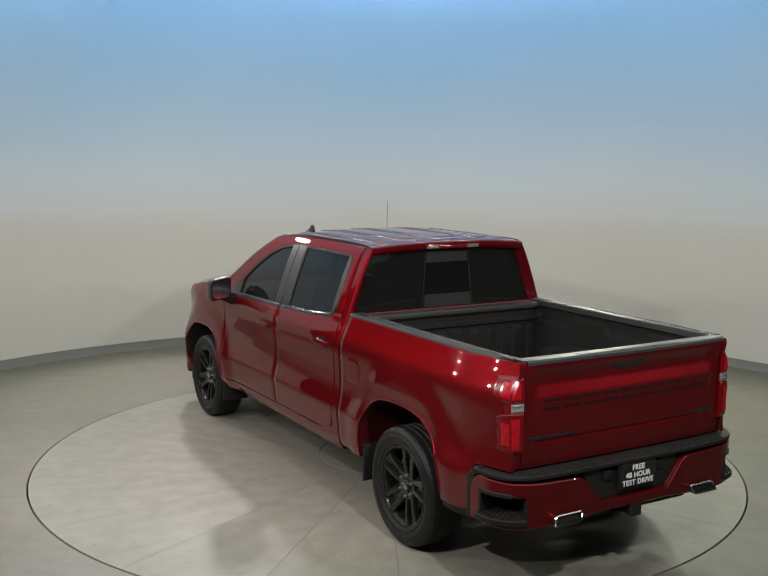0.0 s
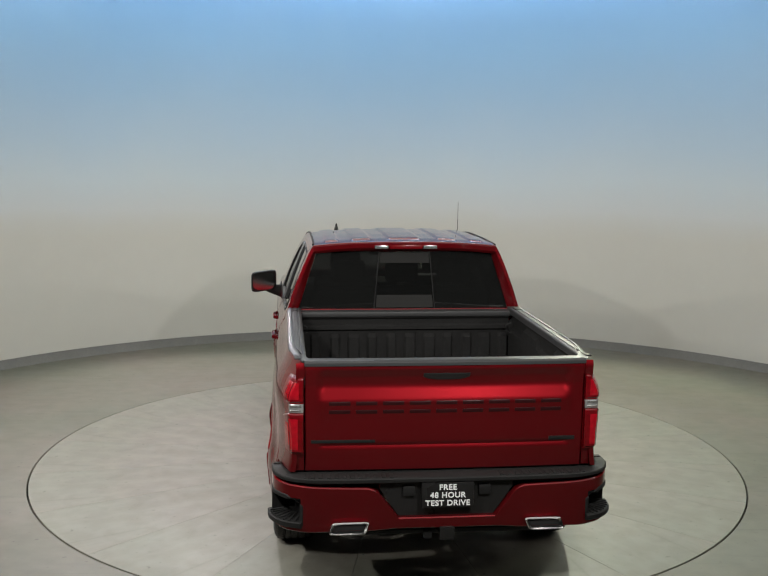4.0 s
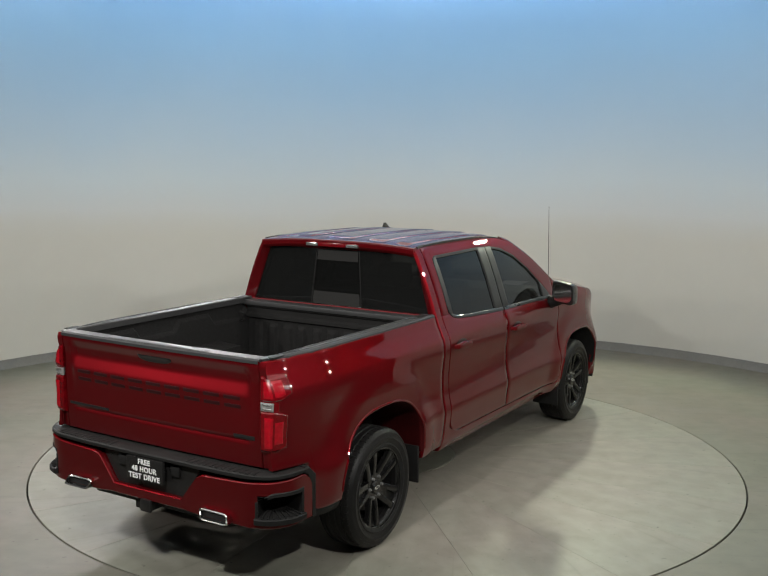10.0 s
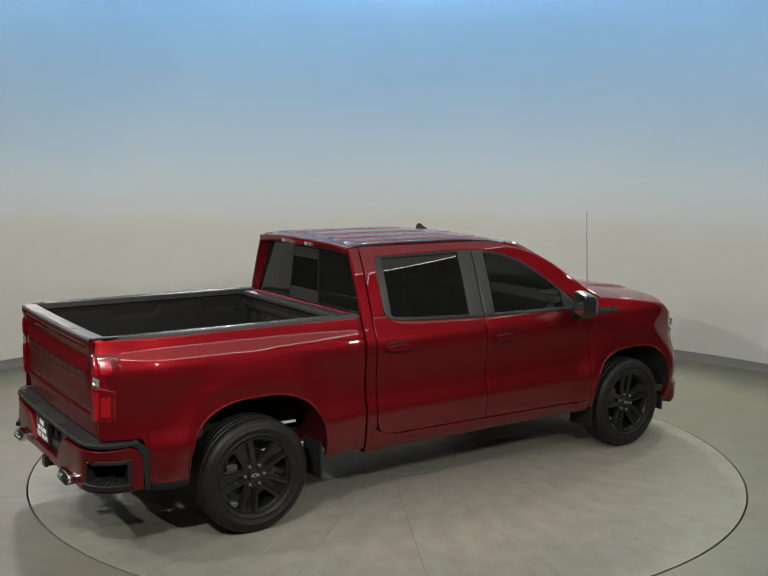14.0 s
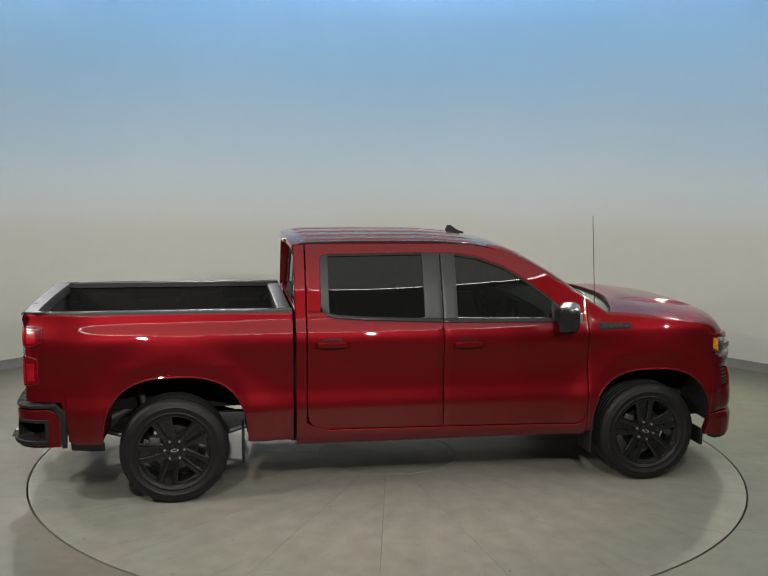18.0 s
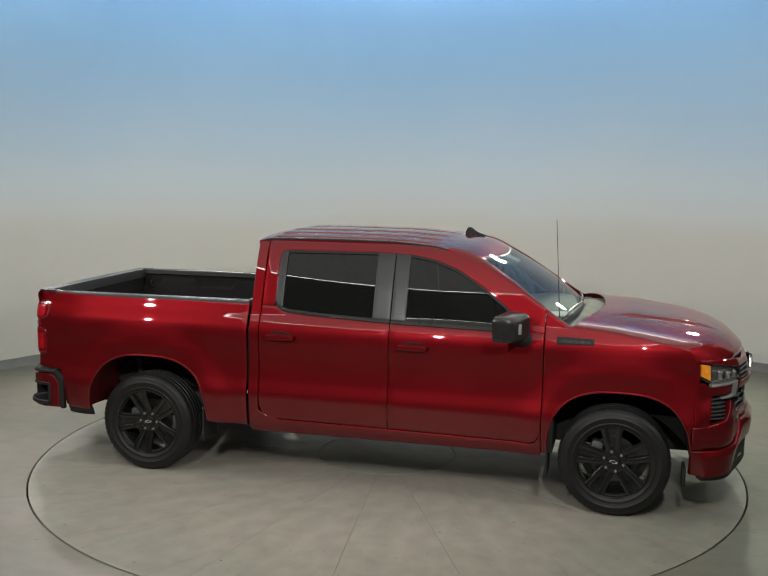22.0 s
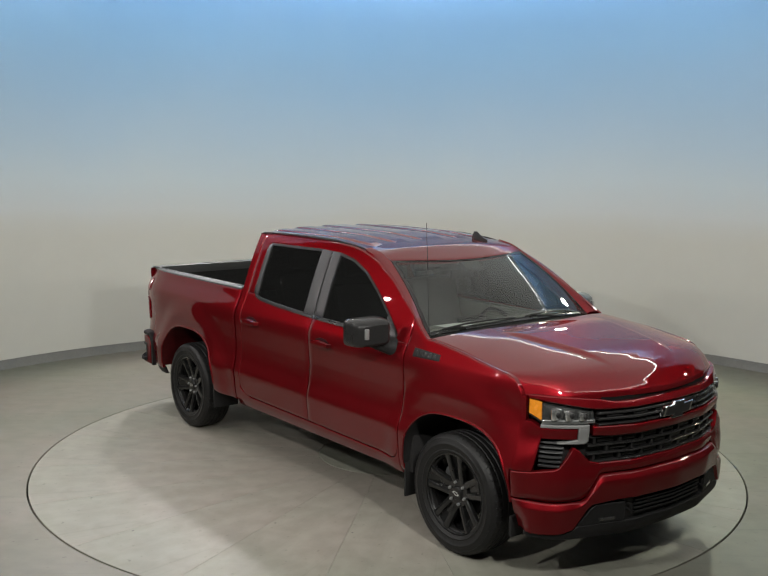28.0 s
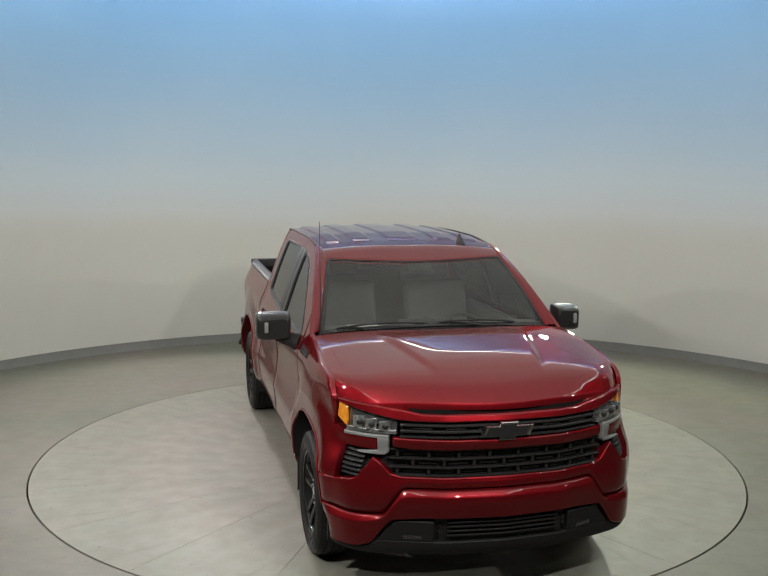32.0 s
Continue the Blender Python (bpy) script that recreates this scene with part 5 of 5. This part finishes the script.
            tube(bm, [p, q], 0.005, 5)
            part("tread_rib", bm, TRIM, frame_part)
        # exhaust tip: flat chrome frame
        bm = bmesh.new()
        cy, cz = s * 0.565, 0.503
        ring = []
        for w, h, x in ((0.102, 0.028, -0.98), (0.105, 0.031, -1.165), (0.106, 0.032, -1.190), (0.101, 0.028, -1.196), (0.092, 0.021, -1.191), (0.090, 0.019, -1.16)):
            r = []
            for q in range(40):
                t = 2 * math.pi * q / 40
                c, d = math.cos(t), math.sin(t)
                k = (abs(c) ** 9 + abs(d) ** 9) ** (-1 / 9)
                r.append((x + 0.012 * d * k * (x < -1.1), cy + w * c * k - 0.012 * d * k * s, cz + h * d * k))
            ring.append(r)
        lattice(bm, ring, True)
        tip = tpart("exhaust_tip", bm, CHROME, "rectangular chrome exhaust tip")
        bm = bmesh.new()
        bm.faces.new([bm.verts.new((-1.168, y, z)) for x, y, z in ring[-1]])
        part("exhaust_bore", bm, GAP, tip)
    # hitch
    bm = bmesh.new()
    box(bm, -1.15, -0.80, -0.036, 0.036, 0.414, 0.486, 0.008)
    hitch = tpart("tow_hitch", bm, TRIM, "black square hitch receiver")
    bm = bmesh.new()
    box(bm, -1.170, -1.145, -0.043, 0.043, 0.410, 0.490, 0.010)
    part("receiver_collar", bm, BLACK, hitch)
    bm = bmesh.new()
    box(bm, -1.12, -1.07, 0.08, 0.13, 0.40, 0.455, 0.01)
    part("trailer_socket", bm, TRIM, hitch)
    bm = bmesh.new()
    tube(bm, [(-1.02, -0.55, 0.43), (-1.02, 0.55, 0.43)], 0.032, 10)
    part("cross_tube", bm, TRIM, hitch)


def build_bed():
    bm = bmesh.new()
    rows = []
    for k in range(65):
        y = -0.80 + 1.60 * k / 64
        z = 0.905 + (0.012 if (k // 4) % 2 else 0.0)
        rows.append([Vector((-0.98, y, z)), Vector((0.80, y, z))])
    lattice(bm, rows)
    tpart("bed_floor", bm, LINER, "dark ribbed sprayed bed floor", 20)
    for s in (1, -1):
        bm = bmesh.new()
        rows = []
        for x in np.linspace(-0.985, 0.83, 150):
            row = []
            for z in np.linspace(0.90, 1.425, 43):
                y = 0.802
                bead = 1.27 + 0.07 * max(0.0, min(1.0, 0.5 + 2.2 * math.sin(x * 8.0)))
                y += 0.030 * max(0.0, min(1.0, (z - bead) / 0.02)) - 0.030 * max(0.0, min(1.0, (z - 1.39) / 0.02))
                if (z < 1.13) and abs(x - 0.03) < 0.42:
                    y = 0.56
                row.append(Vector((x, s * y, z)))
            rows.append(row)
        lattice(bm, rows)
        wall = tpart("bed_inner_wall", bm, LINER, "dark textured inner bed wall", 20)
        for x in (-0.88, 0.72):
            bm = bmesh.new()
            tube(bm, [(x, s * 0.80, 1.26), (x, s * 0.76, 1.28), (x, s * 0.76, 1.32), (x, s * 0.80, 1.34)], 0.008, 6)
            part("tie_down", bm, TRIM, wall)
    bm = bmesh.new()
    rows = []
    for k in range(97):
        y = -0.80 + 1.60 * k / 96
        d = 0.022 if math.sin(2 * math.pi * (k / 96) * 11) > 0 else 0.0
        rows.append([Vector((0.83 - dx * 1.0, y, z)) for dx, z in ((d, 0.90), (d, 1.22), (0.0, 1.25), (0.0, 1.27), (0.03, 1.285), (0.03, 1.31), (0.012, 1.325), (0.012, 1.36), (0.03, 1.375), (0.03, 1.405))])
    lattice(bm, rows)
    tpart("bed_front_wall", bm, LINER, "dark ribbed bulkhead of the bed", 20)
    bm = bmesh.new()
    box(bm, 0.78, 0.888, -0.88, 0.88, 1.385, 1.425, 0.012)
    tpart("bulkhead_cap", bm, CAP)


def build_wheel():
    """One wheel, outer face towards -y, centred on its hub."""
    wheel = new("wheel")
    R = 0.405
    bm = bmesh.new()
    prof = [(0.262, 0.10), (0.266, 0.116), (0.276, 0.126), (0.288, 0.129), (0.291, 0.1325), (0.297, 0.1325), (0.300, 0.130), (0.330, 0.137), (0.333, 0.1395), (0.338, 0.1395), (0.341, 0.137),
            (0.358, 0.135), (0.370, 0.130), (0.3715, 0.132), (0.384, 0.124), (0.394, 0.112), (0.400, 0.102)]
    tread = []
    for h in np.linspace(0.100, -0.100, 41):
        g = 0.007 if any(abs(h - c) < 0.0055 for c in (-0.066, -0.022, 0.022, 0.066)) else 0.0
        tread.append((R - 0.5 * h * h - g, h))
    prof = prof + tread + [(r, -h) for r, h in prof[::-1]]
    prof = prof + [(0.25, -0.09), (0.25, 0.09), (0.262, 0.10)]
    lathe(bm, prof, 72)
    tyre = part("tyre", bm, RUBBER, wheel, "black road tyre", 40)
    # shoulder lugs, one block
    bm = bmesh.new()
    box(bm, -0.0075, 0.0075, -0.117, -0.070, R - 0.026, R - 0.0045, 0.003, 1)
    bmesh.ops.rotate(bm, verts=bm.verts, cent=(0, -0.10, R), matrix=Matrix.Rotation(radians(12), 3, "X"))
    lug = finish(bm, "tread_lug", RUBBER)
    for k in range(56):
        ob = new("tread_lug", lug)
        ob.parent = tyre
        ob.matrix_local = Matrix.Rotation(2 * math.pi * k / 56, 4, "Y")
    bm = bmesh.new()
    lathe(bm, [(0.262, -0.118), (0.270, -0.122), (0.270, -0.112), (0.258, -0.100), (0.250, -0.06), (0.235, 0.0), (0.245, 0.09), (0.262, 0.105)], 72)
    rim = part("rim", bm, RIM, wheel, "gloss black rim barrel", 40)
    # five twin spokes
    bm = bmesh.new()
    for sgn in (1, -1):
        rows = []
        for r, t, w, y, d in ((0.055, 0.027, 0.022, -0.072, 0.03), (0.10, 0.036, 0.021, -0.084, 0.036), (0.16, 0.044, 0.020, -0.096, 0.036), (0.22, 0.052, 0.021, -0.105, 0.032), (0.262, 0.062, 0.030, -0.110, 0.026)):
            c = sgn * t
            rows.append([(r, y + d, c - w), (r, y + 0.006, c - w), (r, y, c - w * 0.55), (r, y, c + w * 0.55), (r, y + 0.006, c + w), (r, y + d, c + w)])
        lattice(bm, rows, True)
    lattice(bm, [[(r, y, -w), (r, y, w)] for r, y, w in ((0.09, -0.062, 0.03), (0.16, -0.066, 0.036), (0.215, -0.076, 0.042), (0.24, -0.088, 0.046), (0.262, -0.098, 0.055))])
    spoke = finish(bm, "spoke", RIM, 40)
    for k in range(5):
        ob = new("spoke", spoke)
        ob.parent = wheel
        ob.matrix_local = Matrix.Rotation(radians(72 * k + 32), 4, "Y")
    bm = bmesh.new()
    lathe(bm, [(0.098, -0.03), (0.098, -0.068), (0.092, -0.078), (0.050, -0.078), (0.046, -0.088), (0.040, -0.094), (0.001, -0.095)], 40)
    part("hub_cap", bm, RIM, wheel, "black hub with centre cap")
    bm = bmesh.new()
    ring = [(-0.030, -0.007), (-0.024, 0.007), (-0.008, 0.007), (-0.006, 0.012), (0.012, 0.012), (0.010, 0.007), (0.030, 0.007), (0.024, -0.007), (0.008, -0.007), (0.006, -0.012), (-0.012, -0.012), (-0.010, -0.007)]
    lattice(bm, [[(x * k, y, z * k) for x, z in ring] for k, y in ((1.0, -0.094), (1.0, -0.0975), (0.74, -0.0975), (0.74, -0.094))], True)
    part("cap_emblem", bm, SATIN, wheel)
    bm = bmesh.new()
    lathe(bm, [(0.0105, -0.07), (0.0105, -0.088), (0.008, -0.095), (0.001, -0.097)], 6)
    nut = finish(bm, "lug_nut", NUT)
    for k in range(6):
        ob = new("lug_nut", nut)
        ob.parent = wheel
        a = radians(60 * k)
        ob.location = (0.073 * math.cos(a), 0, 0.073 * math.sin(a))
    bm = bmesh.new()
    lathe(bm, [(0.06, -0.01), (0.17, -0.012), (0.172, 0.010), (0.06, 0.012)], 48)
    part("brake_disc", bm, DISC, wheel, "steel brake disc")
    bm = bmesh.new()
    box(bm, -0.19, -0.10, -0.04, 0.05, -0.09, 0.09, 0.02)
    part("brake_caliper", bm, STEEL, wheel)
    return wheel


def build_wheels():
    first = build_wheel()
    first.parent = TRUCK
    spots = [(0.0, -0.862, 0), (3.745, -0.862, 0), (0.0, 0.862, 180), (3.745, 0.862, 180)]
    for k, (x, y, a) in enumerate(spots):
        m = Matrix.Translation(SHIFT + Vector((x, y, 0.403))) @ Euler((0, 0, radians(a))).to_matrix().to_4x4() @ Matrix.Rotation(radians(17 * k), 4, "Y")
        if k == 0:
            first.matrix_basis = m
        else:
            copy_thing(first, m).parent = TRUCK


def build_underbody():
    for s in (1, -1):
        bm = bmesh.new()
        box(bm, -0.95, 4.45, *sorted((s * 0.40, s * 0.50)), 0.42, 0.56, 0.015)
        tpart("frame_rail", bm, STEEL)
        bm = bmesh.new()
        tube(bm, [(-1.02, s * 0.565, 0.478), (-0.7, s * 0.56, 0.47), (-0.35, s * 0.50, 0.62), (0.2, s * 0.42, 0.60), (0.7, s * 0.3, 0.42), (1.4, s * 0.25, 0.38)], 0.038, 10)
        tpart("exhaust_pipe", bm, STEEL)
        bm = bmesh.new()
        tube(bm, [(x, s * 0.56, z) for x, z in ((-0.75, 0.52), (-0.4, 0.42), (0.0, 0.37), (0.4, 0.42), (0.72, 0.52))], 0.022, 8)
        tpart("leaf_spring", bm, STEEL)
        bm = bmesh.new()
        tube(bm, [(-0.18, s * 0.60, 0.34), (-0.28, s * 0.58, 0.85)], 0.028, 10)
        tpart("shock_absorber", bm, STEEL)
        bm = bmesh.new()
        box(bm, 1.0, 3.2, *sorted((s * 0.52, s * 0.90)), 0.40, 0.52, 0.02)
        tpart("floor_pan", bm, LINER)
    for x in (0.0, 3.745):
        bm = bmesh.new()
        tube(bm, [(x, -0.80, 0.403), (x, -0.2, 0.403), (x, 0.0, 0.403), (x, 0.2, 0.403), (x, 0.80, 0.403)], [0.045, 0.05, 0.13, 0.05, 0.045], 14)
        tpart("axle", bm, STEEL)
    bm = bmesh.new()
    tube(bm, [(-0.62, -0.28, 0.56), (-0.62, 0.28, 0.56)], 0.17, 18)
    tpart("spare_wheel_well", bm, RUBBER)
    bm = bmesh.new()
    box(bm, 1.0, 3.3, -0.40, 0.40, 0.38, 0.56, 0.05)
    tpart("gearbox_tunnel", bm, STEEL)
    bm = bmesh.new()
    box(bm, 3.2, 4.5, -0.55, 0.55, 0.40, 0.90, 0.05)
    tpart("engine_block", bm, GAP)
    bm = bmesh.new()
    box(bm, -0.98, 0.86, -0.55, 0.55, 0.62, 0.89, 0.02)
    tpart("bed_underside", bm, GAP)
    # dark boxes added to block the bright floor behind the fender edges
    for s in (1, -1):
        bm = bmesh.new()
        box(bm, 3.20, 3.30, *sorted((s * 0.50, s * 0.95)), 0.42, 0.80, 0.01)
        tpart("arch_gap_filler", bm, GAP)
    # dark sheet added in the open cab gap to give its shade
    bm = bmesh.new()
    box(bm, 0.87, 0.93, -0.93, 0.93, 0.43, 1.24, 0.01)
    tpart("cab_gap_filler", bm, GAP)


def build_cabin():
    bm = bmesh.new()
    box(bm, 0.96, 3.19, -0.88, 0.88, 0.55, 0.66, 0.03)
    box(bm, 0.955, 0.985, -0.86, 0.86, 0.60, 1.41, 0.01)
    tpart("cabin_floor", bm, CABIN)
    for s in (1, -1):
        bm = bmesh.new()
        box(bm, 1.0, 3.2, *sorted((s * 0.80, s * 0.90)), 0.60, 1.32, 0.03)
        tpart("door_lining", bm, CABIN)
    bm = bmesh.new()
    rows = []
    for x in np.linspace(0.95, 2.66, 16):
        rows.append([Vector((x, y, roof_z(x) - 0.034 * (abs(y) / 0.706) ** 2.6 - 0.035)) for y in np.linspace(-0.66, 0.66, 13)])
    lattice(bm, rows)
    tpart("headliner", bm, HEADLINER)
    bm = bmesh.new()
    rows = []
    for y in np.linspace(-0.83, 0.83, 23):
        rows.append([Vector((x - 0.10 * y * y, y, z)) for x, z in ((3.38, 1.375), (3.15, 1.385), (2.98, 1.36), (2.90, 1.28), (2.93, 1.05), (3.0, 0.7))])
    lattice(bm, rows)
    dash = tpart("dashboard", bm, CABIN, "dark grey dashboard")
    bm = bmesh.new()
    lattice(bm, [[Vector((3.12 + dx, y, 1.396 + 0.06 * dx)) for dx in (0.0, 0.11, 0.22)] for y in (-0.62, -0.50, -0.40)])
    bmesh.ops.solidify(bm, geom=bm.faces[:], thickness=0.002)
    part("dash_paper", bm, WHITE, dash, "white paper lying on the dashboard")
    bm = bmesh.new()
    box(bm, 2.86, 2.90, -0.17, 0.12, 1.20, 1.38, 0.01)
    part("centre_screen", bm, BLACK, dash)
    bm = bmesh.new()
    ring = []
    m = Matrix.Translation((2.74, 0.40, 1.20)) @ Matrix.Rotation(radians(-25), 4, "Y")
    for k in range(33):
        a = 2 * math.pi * k / 32
        ring.append(m @ Vector((0, 0.185 * math.cos(a), 0.185 * math.sin(a))))
    tube(bm, ring, 0.016, 8, False)
    for a in (0, 180, 270):
        tube(bm, [m @ Vector((0, 0, 0)), m @ Vector((0, 0.18 * math.cos(radians(a)), 0.18 * math.sin(radians(a))))], 0.02, 6)
    tube(bm, [m @ Vector((-0.03, 0, 0)), m @ Vector((0.25, 0, -0.02))], 0.055, 10)
    tpart("steering_wheel", bm, BLACK)

    def seat(x, y, w, lean):
        bm = bmesh.new()
        box(bm, x - 0.25, x + 0.27, y - w, y + w, 0.86, 1.02, 0.05, 3)
        s = tpart("seat", bm, SEAT, "dark cloth seat cushion")
        bm = bmesh.new()
        box(bm, -0.08, 0.06, y - w, y + w, 0.0, 0.62, 0.05, 3)
        bmesh.ops.transform(bm, matrix=Matrix.Translation((x - 0.22, 0, 0.96)) @ Matrix.Rotation(radians(-lean), 4, "Y"), verts=bm.verts)
        part("backrest", bm, SEAT, s)
        for dy in ((0,) if w < 0.4 else (-0.42, 0.0, 0.42)):
            bm = bmesh.new()
            box(bm, -0.06, 0.05, y + dy - 0.13, y + dy + 0.13, 0.0, 0.17, 0.04, 3)
            bmesh.ops.transform(bm, matrix=Matrix.Translation((x - 0.22 - math.sin(radians(lean)) * 0.66, 0, 1.61)) @ Matrix.Rotation(radians(-lean), 4, "Y"), verts=bm.verts)
            part("headrest", bm, SEAT, s)
    seat(2.28, 0.40, 0.27, 16)
    seat(2.28, -0.40, 0.27, 16)
    seat(1.52, 0.0, 0.72, 12)
    bm = bmesh.new()
    box(bm, 2.05, 2.75, -0.12, 0.12, 0.62, 1.05, 0.04)
    tpart("centre_console", bm, CABIN)


build_side(1)
build_side(-1)
build_roof_and_screens()
build_front()
build_rear()
build_bed()
build_wheels()
build_underbody()
build_cabin()


def motions():
    """Turntable and truck turn together, at a steady rate."""
    rows = [(float(t), pose(0, 0, 0, 0, 0, 120.84 - 6.149 * t)) for t in range(0, 33)]
    walk(TABLE, rows)
    walk(TRUCK, rows)


motions()
